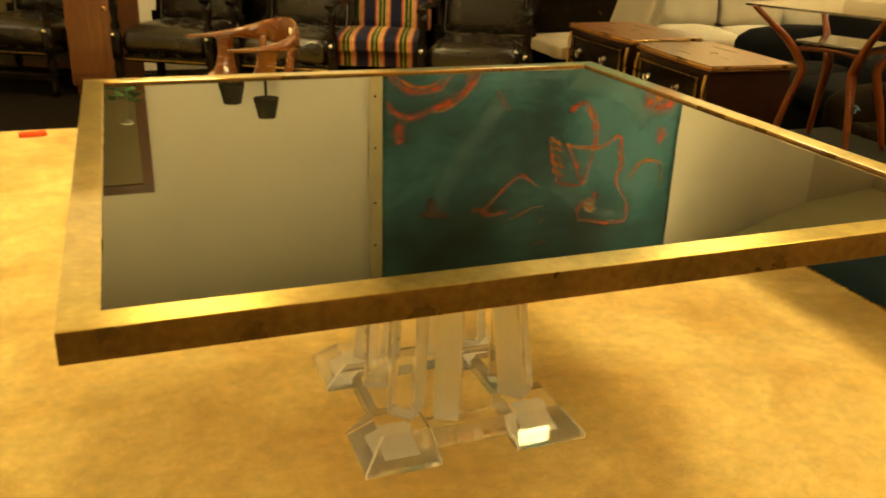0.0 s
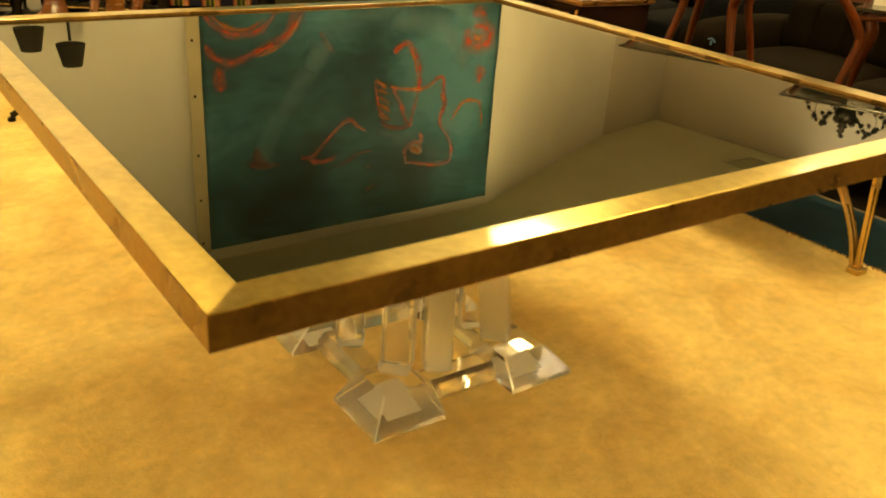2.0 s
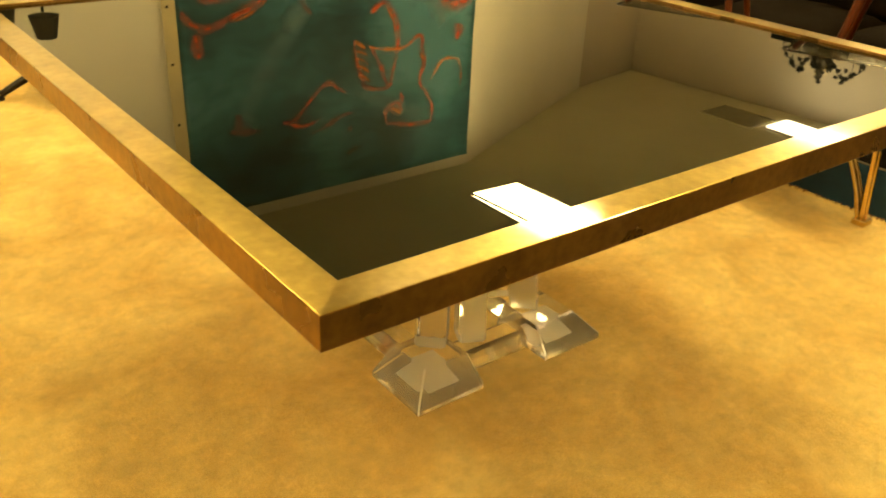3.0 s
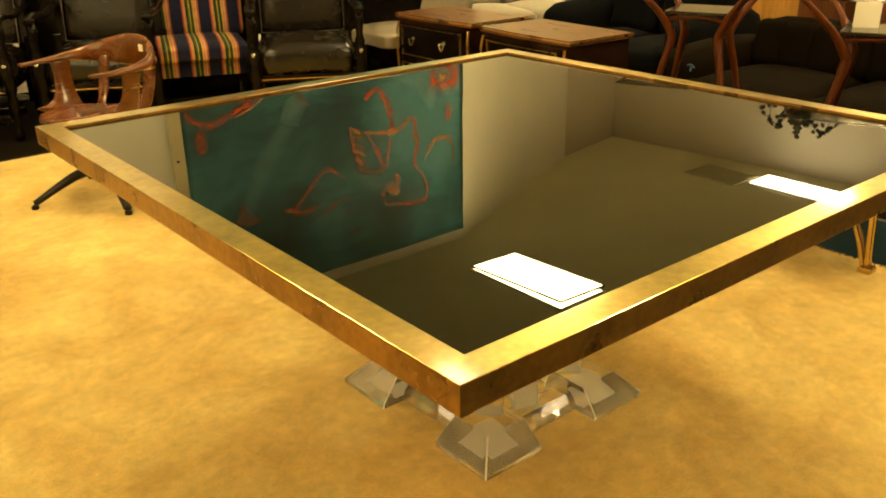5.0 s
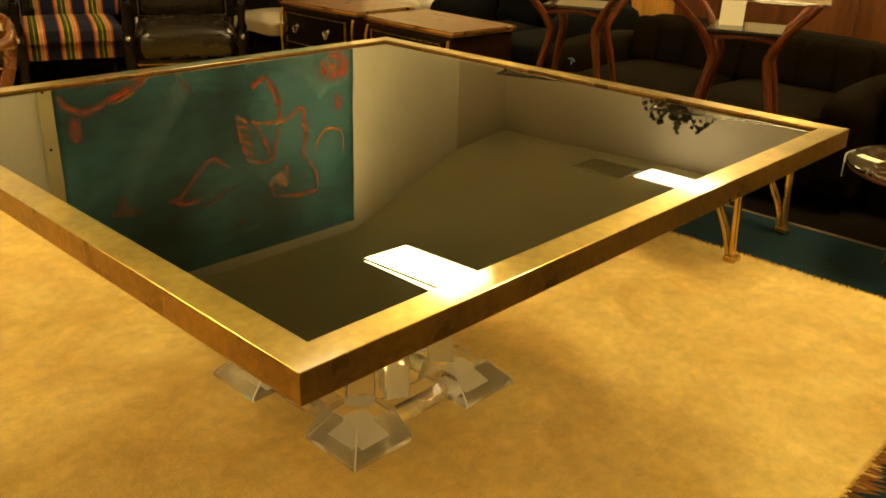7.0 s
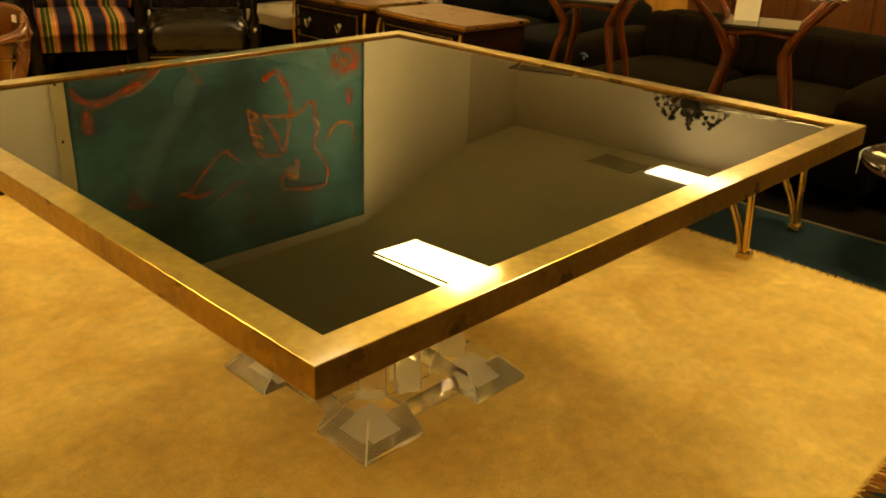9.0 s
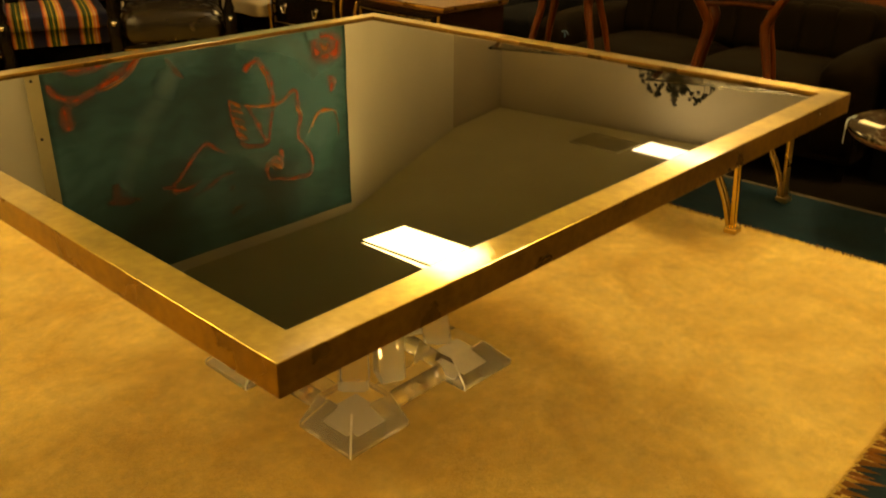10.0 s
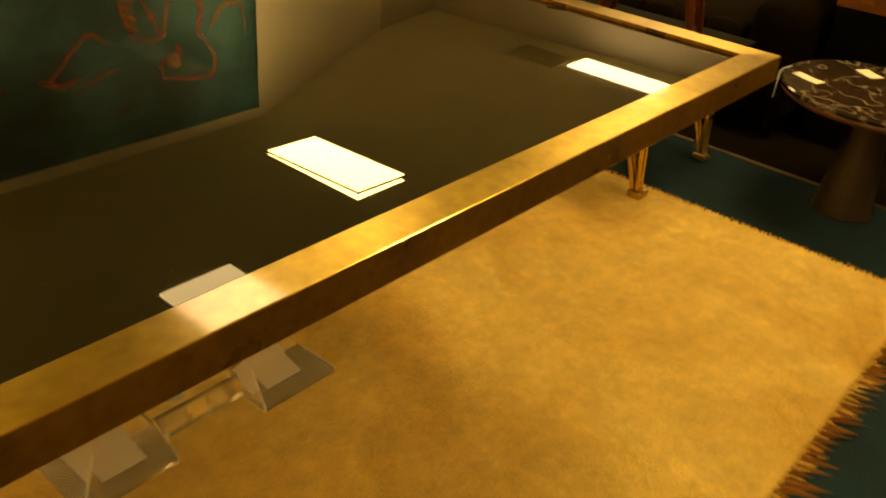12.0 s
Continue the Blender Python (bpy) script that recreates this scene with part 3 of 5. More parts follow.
def big_table():
    t = thing("dining_table", pose(0, 0, 0), "square brass-framed dining table, black glass top, clear lucite base", "table")
    # four mitred rails
    def rail(m):
        bm = bmesh.new()
        lo, hi = H - TH, H
        prof = ((0, lo), (0, hi), (W, hi), (W, lo))
        a = [bm.verts.new((d, d, z)) for d, z in prof]
        b = [bm.verts.new((S - d, d, z)) for d, z in prof]
        for i in range(4):
            bm.faces.new((a[i], a[(i + 1) % 4], b[(i + 1) % 4], b[i]))
        bm.faces.new(a)
        bm.faces.new(list(reversed(b)))
        bmesh.ops.bevel(bm, geom=[e for e in bm.edges if abs(e.verts[0].co.x - e.verts[1].co.x) > 0.5], offset=0.0018, segments=2, affect="EDGES", profile=0.5)
        return moved(bm, m)
    for k in range(4):
        m = Matrix.Translation((S / 2, S / 2, 0)) @ Matrix.Rotation(k * math.pi / 2, 4, "Z") @ Matrix.Translation((-S / 2, -S / 2, 0))
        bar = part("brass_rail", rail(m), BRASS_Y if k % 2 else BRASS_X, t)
        # sides and underside take a darker, duller brass than the top
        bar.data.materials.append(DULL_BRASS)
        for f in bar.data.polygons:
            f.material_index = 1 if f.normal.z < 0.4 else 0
    part("glass_top", box(W - 0.001, W - 0.001, H - 0.018, S - W + 0.001, S - W + 0.001, H - 0.007), SMOKED, t, "black polished glass panel, slightly dusty")
    # never seen; made white as a reflector for the acrylic base
    part("underside_board", box(W + 0.002, W + 0.002, H - 0.034, S - W - 0.002, S - W - 0.002, H - 0.019), UNDERSIDE, t, "unseen board below the glass, white to brighten the acrylic")
    cx, cy = 0.832, 0.845
    hx, hy, b = 0.286, 0.297, 0.188
    rim, fh = 0.020, 0.079

    def acrylic(name, bm):
        ob = part(name, bm, LUCITE, t)
        ob.visible_shadow = False
        return ob

    # four feet: a low upright rim, then sides sloping in to a flat top
    for sx in (-1, 1):
        for sy in (-1, 1):
            rings = []
            for z, out, back in ((0.004, 0.058, 0.040), (0.004, 0.003, 0.003), (0.007, 0.0, 0.0), (rim, 0.0, 0.0), (fh - 0.002, 0.052, 0.010), (fh, 0.056, 0.013)):
                x0, x1 = cx + sx * (hx - out), cx + sx * (hx - b + back)
                y0, y1 = cy + sy * (hy - out), cy + sy * (hy - b + back)
                rings.append([(x0, y0, z), (x1, y0, z), (x1, y1, z), (x0, y1, z)])
            bm = bmesh.new()
            vs = [[bm.verts.new(p) for p in ring] for ring in rings]
            for p, q in zip(vs, vs[1:]):
                for k in range(4):
                    bm.faces.new((p[k], p[(k + 1) % 4], q[(k + 1) % 4], q[k]))
            bm.faces.new(vs[0]).material_index = 3
            bm.faces.new(vs[-1])
            hips = [e for e in bm.edges if abs(e.verts[0].co.z - e.verts[1].co.z) > 0.01]
            bmesh.ops.bevel(bm, geom=hips, offset=0.003, segments=1, affect="EDGES", material=2)
            block = acrylic("foot_block", bm)
            # white haze on slopes, edges and foot patch imitates glints and inner reflections
            block.data.materials.append(SLOPE_SHEEN_LUCITE)
            block.data.materials.append(EDGE_GLINT_LUCITE)
            block.data.materials.append(BRIGHT_PATCH_LUCITE)
            for f in block.data.polygons:
                outward = f.normal.x * sx > 0.4 or f.normal.y * sy > 0.4
                if f.material_index != 2 and outward and 0.3 < f.normal.z < 0.9:
                    f.material_index = 1
    # bars with chamfered tops from foot to foot
    def bar(long, m):
        bm = prism([(-0.042, 0.007), (0.042, 0.007), (0.042, 0.036), (0.024, 0.055), (-0.024, 0.055), (-0.042, 0.036)], -long / 2, long / 2)
        acrylic("base_bar", moved(bm, m @ pose(0, 0, 0, 90)))
    for s in (-1, 1):
        bar(2 * (hx - b) - 0.002, pose(cx, cy + s * (hy - 0.112), 0, 0, 0, 90))
        bar(2 * (hy - b) - 0.002, pose(cx + s * (hx - 0.112), cy, 0))
    # tapering columns: one on each foot, one on each bar
    def column(x, y, z0, turn, low, high, lean):
        bm = bmesh.new()
        top = H - 0.037
        vs = []
        for f, r in ((0, low - 0.004), (0.008, low), (0.992, high), (1, high - 0.004)):
            a, d = x + (cx - x) * lean * f, y + (cy - y) * lean * f
            c = r * 0.16
            flat = [(-r, -r + c), (-r + c, -r), (r - c, -r), (r, -r + c), (r, r - c), (r - c, r), (-r + c, r), (-r, r - c)]
            rot = Matrix.Rotation(radians(turn), 2)
            vs.append([bm.verts.new((*(rot @ Vector(p) + Vector((a, d))), z0 + (top - z0) * f)) for p in flat])
        for p, q in zip(vs, vs[1:]):
            for k in range(8):
                bm.faces.new((p[k], p[(k + 1) % 8], q[(k + 1) % 8], q[k]))
        bm.faces.new(vs[0])
        bm.faces.new(vs[-1])
        ob = acrylic("column", bm)
        ob.data.materials[0] = SOFT_LUCITE
        ob.data.materials.append(FACE_SHEEN_LUCITE)
        ob.data.materials.append(BRIGHT_PATCH_LUCITE)
        # every other broad face gets white haze for bright reflections, the rest stay clear
        for n, f in enumerate(ob.data.polygons):
            f.material_index = 2 if f.normal.z < -0.9 else 1 if n % 8 in (1, 5) else 0
    for k in range(4):
        spin = Matrix.Rotation(k * math.pi / 2, 2)
        p = spin @ Vector((-0.147, -0.155))
        column(cx + p.x, cy + p.y, fh + 0.001, 45 + 90 * k, 0.037, 0.030, 0.35)
        p = spin @ Vector((-0.037, -0.163))
        column(cx + p.x, cy + p.y, 0.056, 90 * k - 26, 0.034, 0.029, 0.10)
    return t


big_table()

# ---- painted canvas on the north wall ----
def bulge(x, z):
    """How far the loose canvas hangs away from the wall."""
    return 0.012 * noise.noise(Vector((x * 1.5, 3, z * 0.8)))


def on_canvas(p, proud):
    return Vector((p.x, bulge(p.x, p.z) - proud, p.z))


def stroke(points, width, taper=True):
    """A raised brush stroke on the canvas, from (x, height) pairs."""
    line = spline([(x, 0, z) for x, z in points], 7)
    n = len(line)
    bm = bmesh.new()
    rows = []
    for i, c in enumerate(line):
        way = (line[min(i + 1, n - 1)] - line[max(i - 1, 0)]).normalized()
        side = Vector((-way.z, 0, way.x))
        f = i / (n - 1)
        w = width * ((0.35 + 0.65 * math.sin(math.pi * min(1, max(0, f * 0.9 + 0.08)))) if taper else 1)
        w *= 1 + 0.35 * noise.noise(c * 9)
        rows.append([bm.verts.new(on_canvas(c + side * w * f2, 0.008 + 0.003 * (1 - abs(f2)))) for f2 in (1, 0.5, 0, -0.5, -1)])
    uv = bm.loops.layers.uv.new("UVMap")
    high = (0.0, 0.5, 1.0, 0.5, 0.0)
    for i, (a, b) in enumerate(zip(rows, rows[1:])):
        for k in range(4):
            face = bm.faces.new((a[k], a[k + 1], b[k + 1], b[k]))
            ends = [min(1.0, 3.0 * min(q, n - 1 - q) / 4) for q in (i, i + 1)]
            for loop, (q, e) in zip(face.loops, ((k, 0), (k + 1, 0), (k + 1, 1), (k, 1))):
                loop[uv].uv = (0.5, high[q] * (0.3 + 0.7 * ends[e]))
    return bm


def painting():
    t = thing("painted_canvas", pose(0, 5.97, 0), "large loose teal canvas with orange brush lines hung on the wall", "painting")
    bm = bmesh.new()
    nx, nz = 60, 40
    grid = []
    for j in range(nz + 1):
        row = []
        for i in range(nx + 1):
            x, z = 2.15 + 3.02 * i / nx, 0.75 + 2.83 * j / nz
            edge = 0.018 * noise.noise(Vector((0, 0, z * 2.3))) * (i == nx) + 0.012 * noise.noise(Vector((5, 0, z * 3))) * (i == 0)
            row.append(bm.verts.new((x + edge, bulge(x, z), z)))
        grid.append(row)
    for j in range(nz):
        for i in range(nx):
            bm.faces.new((grid[j][i], grid[j][i + 1], grid[j + 1][i + 1], grid[j + 1][i]))
    bmesh.ops.solidify(bm, geom=bm.faces[:], thickness=0.004)
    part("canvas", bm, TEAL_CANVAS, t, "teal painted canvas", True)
    part("canvas_margin", box(2.04, -0.012, 0.75, 2.15, -0.006, 3.6, 0.002), RAW_CANVAS, t, "unpainted pale canvas margin with tack marks")
    for z in (1.3, 1.75, 2.2, 2.7, 3.1, 3.5):
        part("tack", moved(lathe([(0.012, 0), (0.010, 0.006), (0.002, 0.009)], 8), pose(2.085, -0.012, z, 90)), DARK_METAL, t)
    def paint(material, width, *pts):
        part("brush_stroke", stroke(pts, width * 1.4), material, t)

    paint(PALE_PAINT, 0.09, (3.74, 2.67), (4.12, 2.83), (4.58, 3.06))
    paint(PALE_PAINT, 0.13, (3.3, 1.85), (2.99, 2.19), (2.74, 2.59), (2.66, 2.9))
    paint(PALE_PAINT, 0.16, (3.9, 1.74), (4.3, 1.74), (4.6, 1.9), (4.8, 2.15))
    paint(PALE_PAINT, 0.14, (4.0, 1.5), (4.5, 1.55), (4.75, 1.7), (4.95, 2.1))
    paint(PALE_PAINT, 0.13, (3.14, 2.08), (3.26, 1.78), (3.64, 1.62), (4.1, 1.64), (4.54, 1.81), (4.83, 2.21))
    paint(ORANGE_PAINT, 0.045, (2.17, 1.5), (2.25, 1.63), (2.41, 1.72), (2.59, 1.72), (2.74, 1.63), (2.86, 1.45))
    paint(AMBER_PAINT, 0.018, (2.21, 1.49), (2.31, 1.62), (2.45, 1.685), (2.58, 1.68), (2.7, 1.6))
    paint(ORANGE_PAINT, 0.042, (2.19, 1.79), (2.23, 1.87), (2.33, 1.94), (2.44, 1.95), (2.58, 1.9), (2.73, 1.85))
    paint(ORANGE_PAINT, 0.06, (2.58, 1.89), (2.73, 1.84), (2.88, 1.76), (3.0, 1.6), (3.07, 1.44))
    paint(AMBER_PAINT, 0.018, (2.6, 1.93), (2.77, 1.87), (2.9, 1.78), (3.03, 1.6))
    paint(ORANGE_PAINT, 0.07, (2.28, 1.97), (2.3, 2.08), (2.31, 2.19))
    paint(FAINT_PAINT, 0.022, (3.2, 1.74), (3.27, 1.85), (3.36, 1.95))
    paint(ORANGE_PAINT, 0.034, (3.96, 1.98), (3.99, 1.94), (4.03, 1.92), (4.11, 1.91), (4.2, 2.01), (4.25, 2.15), (4.24, 2.36), (4.19, 2.56), (4.15, 2.7))
    paint(ORANGE_PAINT, 0.05, (3.97, 1.99), (4.0, 1.95), (4.04, 1.92))
    paint(AMBER_PAINT, 0.016, (4.13, 1.95), (4.19, 2.06), (4.22, 2.2))
    paint(AMBER_PAINT, 0.026, (3.92, 2.28), (4.11, 2.33), (4.33, 2.33), (4.47, 2.24), (4.52, 2.25))
    paint(ORANGE_PAINT, 0.034, (4.44, 2.27), (4.52, 2.25), (4.54, 2.38), (4.56, 2.51), (4.51, 2.66), (4.54, 2.78))
    paint(AMBER_PAINT, 0.024, (4.5, 2.4), (4.56, 2.5), (4.52, 2.6))
    paint(ORANGE_PAINT, 0.028, (4.54, 2.74), (4.62, 2.86), (4.67, 2.98), (4.64, 3.11), (4.46, 3.12), (4.23, 3.07), (4.13, 3.05))
    paint(ORANGE_PAINT, 0.024, (4.13, 3.07), (4.12, 2.92), (4.25, 2.86), (4.31, 2.97))
    paint(AMBER_PAINT, 0.04, (4.17, 2.9), (4.24, 2.93), (4.29, 2.98))
    paint(ORANGE_PAINT, 0.03, (3.95, 2.28), (4.05, 2.47), (4.14, 2.69))
    paint(ORANGE_PAINT, 0.024, (3.77, 2.2), (3.79, 2.37), (3.85, 2.56), (3.91, 2.66), (4.09, 2.7), (4.2, 2.66))
    paint(AMBER_PAINT, 0.026, (3.77, 2.21), (3.83, 2.25), (3.9, 2.3))
    paint(AMBER_PAINT, 0.024, (3.79, 2.31), (3.86, 2.33), (3.93, 2.37))
    paint(AMBER_PAINT, 0.024, (3.79, 2.37), (3.86, 2.4), (3.93, 2.45))
    paint(AMBER_PAINT, 0.024, (3.79, 2.44), (3.87, 2.47), (3.94, 2.53))
    paint(AMBER_PAINT, 0.024, (3.81, 2.53), (3.88, 2.56), (3.95, 2.62))
    paint(ORANGE_PAINT, 0.028, (3.02, 2.85), (3.15, 2.84), (3.29, 2.71), (3.44, 2.58), (3.52, 2.56), (3.6, 2.63), (3.7, 2.69))
    paint(ORANGE_PAINT, 0.028, (3.0, 2.84), (3.18, 2.91), (3.31, 2.91), (3.41, 2.87))
    paint(FAINT_PAINT, 0.03, (3.3, 3.01), (3.47, 2.96), (3.62, 2.89), (3.77, 2.88))
    paint(FAINT_PAINT, 0.03, (2.5, 2.85), (2.65, 2.87), (2.82, 2.89))
    paint(FAINT_PAINT, 0.06, (2.6, 2.7), (2.62, 2.82), (2.71, 2.88))
    paint(FAINT_PAINT, 0.03, (3.68, 3.28), (3.77, 3.24), (3.86, 3.22))
    paint(FAINT_PAINT, 0.03, (3.75, 3.0), (3.72, 3.03), (3.69, 3.06))
    paint(ORANGE_PAINT, 0.085, (4.78, 1.8), (4.79, 1.92), (4.9, 1.99), (5.02, 1.96), (5.04, 1.86), (4.96, 1.79), (4.84, 1.78))
    paint(AMBER_PAINT, 0.05, (4.84, 1.84), (4.9, 1.9), (4.96, 1.86))
    paint(ORANGE_PAINT, 0.05, (5.0, 1.7), (4.9, 1.64), (4.82, 1.7))
    paint(ORANGE_PAINT, 0.06, (4.96, 2.17), (4.965, 2.25), (4.96, 2.36))
    paint(AMBER_PAINT, 0.026, (4.63, 2.71), (4.71, 2.6), (4.79, 2.52), (4.89, 2.51), (4.99, 2.55), (5.03, 2.69), (5.02, 2.84))
    paint(ORANGE_PAINT, 0.03, (4.28, 2.76), (4.3, 2.82), (4.31, 2.88))
    return t


painting()


# ---- chairs along the back ----
ROW = math.atan2(-0.487, 0.873)


def row_place(s, back=0.0, z=FLOOR):
    """A place s metres along the row of chairs, facing the table."""
    x, y = 0.635 + 0.873 * s + 0.487 * back, 4.617 - 0.487 * s + 0.873 * back
    return pose(x, y, z, 0, 0, math.degrees(ROW))


def armchair(name, m, label, seat_material, width=0.625, trim=True, arms=True, panel=None):
    """Throne-like armchair; its front faces -y and its front posts stand at x = 0 and width."""
    t = thing(name, m, label, "armchair", "chairs along the back")
    w, d = width, 0.56
    if arms:
        part("seat", cushion(0.025, -0.02, 0.295, w - 0.025, d, 0.47, 0.07, 0.035, 9, 0.004), seat_material, t, "padded seat", True)
        part("apron", box(0.03, 0.02, 0.255, w - 0.03, d, 0.31, 0.012), BLACK_WOOD, t)
        part("backrest", moved(cushion(0.055, -0.05, 0, w - 0.055, 0.05, 0.66, 0.04, 0.0, 8, 0.004), pose(0, d + 0.02, 0.46, -9)), seat_material, t, "padded back panel", True)
        part("back_frame", moved(joined(box(0, -0.03, 0, 0.05, 0.03, 0.74, 0.008), box(w - 0.05, -0.03, 0, w, 0.03, 0.74, 0.008), box(0.05, -0.03, 0.67, w - 0.05, 0.03, 0.75, 0.012), box(0.05, -0.025, -0.06, w - 0.05, 0.025, -0.015, 0.006)), pose(0, d + 0.02, 0.46, -9)), BLACK_WOOD, t)
    else:
        part("seat", cushion(0.0, -0.012, 0.385, w, d, 0.475, 0.025, 0.02, 9, 0.003), seat_material, t, "boxed seat cushion", True)
        part("seat_frame", box(0.012, 0.117, 0.335, w - 0.012, d, 0.386, 0.006), BLACK_WOOD, t)
        part("backrest", moved(cushion(-0.02, -0.05, 0, w + 0.04, 0.05, 0.62, 0.035, 0.0, 8, 0.004), pose(0, d + 0.0, 0.45, -14)), seat_material, t, "upholstered back", True)
    if trim:
        part("trim", box(0.035, 0.011, 0.272, w - 0.035, 0.019, 0.278, 0.002), GILT, t, "row of brass nail heads")
        for x0, z0, x1, z1 in ((0.05, 0.005, w - 0.05, 0.009), (0.05, 0.009, 0.054, 0.66), (w - 0.054, 0.009, w - 0.05, 0.66)):
            part("piping", moved(box(x0, -0.056, z0, x1, -0.048, z1), pose(0, d + 0.02, 0.46, -9)), PIPING, t, "thin worn silvery line")
    turned = [(0.022, 0), (0.030, 0.03), (0.020, 0.06), (0.026, 0.16), (0.032, 0.22), (0.024, 0.26), (0.036, 0.29), (0.036, 0.44), (0.024, 0.455), (0.032, 0.48), (0.020, 0.52), (0.028, 0.60), (0.022, 0.655)]
    if not arms:
        part("front_panel", box(0.012, 0.06, 0.29, w - 0.012, 0.115, 0.386, 0.006), panel or seat_material, t)
    for x in (0.0, w):
        if not arms:
            part("leg", moved(lathe([(0.018, 0), (0.026, 0.05), (0.02, 0.12), (0.028, 0.34)], 12), pose(0.05 if x == 0 else w - 0.05, 0.15, 0)), BLACK_WOOD, t, "", True)
            part("leg", box(x - 0.0 if x == 0 else x - 0.045, d - 0.02, 0, x + 0.045 if x == 0 else x, d + 0.03, 0.5, 0.006), BLACK_WOOD, t)
            continue
        part("arm_post", moved(lathe(turned, 14), pose(x, 0, 0)), BLACK_WOOD, t, "turned black post", True)
        part("knob", moved(lathe([(0.003, -0.024), (0.012, -0.014), (0.016, 0), (0.012, 0.014), (0.003, 0.02)], 14), pose(x, -0.04, 0.43, 90)), CHROME, t, "bright metal boss", True)
        part("arm", sweep(spline([(x, -0.05, 0.665), (x, 0.08, 0.685), (x, 0.3, 0.665), (x, d + 0.02, 0.69)], 5), lambda f: (0.032, 0.02), 8), BLACK_WOOD, t, "", True)
        part("leg", box(x - 0.024, d - 0.02, 0, x + 0.024, d + 0.03, 0.52, 0.006), BLACK_WOOD, t)
    part("stretcher", box(0.02, -0.015, 0.10, w - 0.02, 0.015, 0.15, 0.008), BLACK_WOOD, t)
    part("stretcher", box(0.02, d * 0.5, 0.09, w - 0.02, d * 0.5 + 0.03, 0.13, 0.008), BLACK_WOOD, t)
    return t


LEATHER_LABEL = "black leather armchair with carved black frame and brass nails"
first = armchair("leather_armchair", row_place(-0.625), LEATHER_LABEL, LEATHER)
for s in (0.17, 1.355, -1.72, -2.5):
    copy_thing(first, row_place(s))
armchair("striped_chair", row_place(0.755, 0.05) @ Matrix.Rotation(radians(8), 4, "Z"), "armless chair upholstered in multicoloured woven stripes, black frame", STRIPES, 0.58, False, False)


armchair("cream_seat_chair", pose(2.64, 4.27, FLOOR, 0, 0, -92), "black framed chair with a cream leather seat", CREAM_LEATHER, 0.56, False, False, BLACK_WOOD)


def swivel_chair(m):
    """Bent-wood armchair on a black four-star foot; front faces -y."""
    t = thing("swivel_armchair", m, "brown bentwood swivel armchair with a black star foot", "armchair")
    for a in (68.6, 158.6, 248.6, 338.6):
        r = Matrix.Rotation(radians(a), 4, "Z")
        part("foot_arm", moved(sweep(spline([(0.03, 0, 0.14), (0.14, 0, 0.115), (0.32, 0, 0.025)], 5), lambda f: (0.024 - 0.006 * f, 0.030 - 0.017 * f), 8), r), DARK_METAL, t, "", True)
        part("glide", moved(lathe([(0.016, 0), (0.018, 0.012), (0.008, 0.02)], 10), r @ pose(0.32, 0, 0)), DARK_METAL, t)
    part("stem", lathe([(0.04, 0.10), (0.035, 0.16), (0.022, 0.18), (0.022, 0.345)], 16), DARK_METAL, t, "", True)
    fit = pose(0, 0.035, 0) @ Matrix.Diagonal((0.92, 0.87, 0.965, 1))
    part("seat", moved(lathe([(0.02, 0.345), (0.13, 0.338), (0.195, 0.365), (0.222, 0.395), (0.218, 0.412), (0.195, 0.416), (0.12, 0.405), (0.01, 0.40)], 40), fit @ pose(0, -0.09, 0)), TEAK, t, "dished wooden seat", True)
    rim = spline([(-0.275, -0.225, 0.625), (-0.29, -0.08, 0.625), (-0.265, 0.11, 0.632), (-0.15, 0.23, 0.645), (0, 0.265, 0.65), (0.15, 0.23, 0.645), (0.265, 0.11, 0.632), (0.29, -0.08, 0.625), (0.275, -0.225, 0.625)], 8)
    part("arm_rim", moved(sweep(rim, lambda f: (0.012 + 0.026 * abs(math.cos(math.pi * f)) ** 1.5 * (0.35 + 0.65 * min(1, 8 * min(f, 1 - f))), 0.009 + 0.072 * max(0, math.sin(math.pi * f)) ** 3.5), 12), fit), TEAK, t, "sweeping wood arm and back rail", True)
    for x in (-1, 1):
        post = sweep(spline([(x * 0.19, -0.05, 0.38), (x * 0.225, -0.03, 0.42), (x * 0.258, -0.01, 0.50), (x * 0.28, 0.0, 0.622)], 7), lambda f: (0.020, 0.17 - 0.30 * f + 0.19 * f * f), 10, (0, 1, 0))
        part("arm_support", moved(post, fit), TEAK, t, "wooden post that flares into the seat", True)
        part("back_support", moved(sweep(spline([(x * 0.13, 0.09, 0.385), (x * 0.17, 0.15, 0.46), (x * 0.185, 0.195, 0.62)], 6), lambda f: (0.048 - 0.01 * f, 0.015), 10, (0, 1, 0)), fit), TEAK, t, "", True)
    part("price_tag", moved(box(-0.016, -0.003, -0.016, 0.016, 0.003, 0.016, 0.001), fit @ pose(0.06, 0.244, 0.668, 0, 0, -8)), PAPER, t, "small white price sticker")
    return t


swivel_chair(pose(0.65, 3.26, 0, 0, 0, -74))


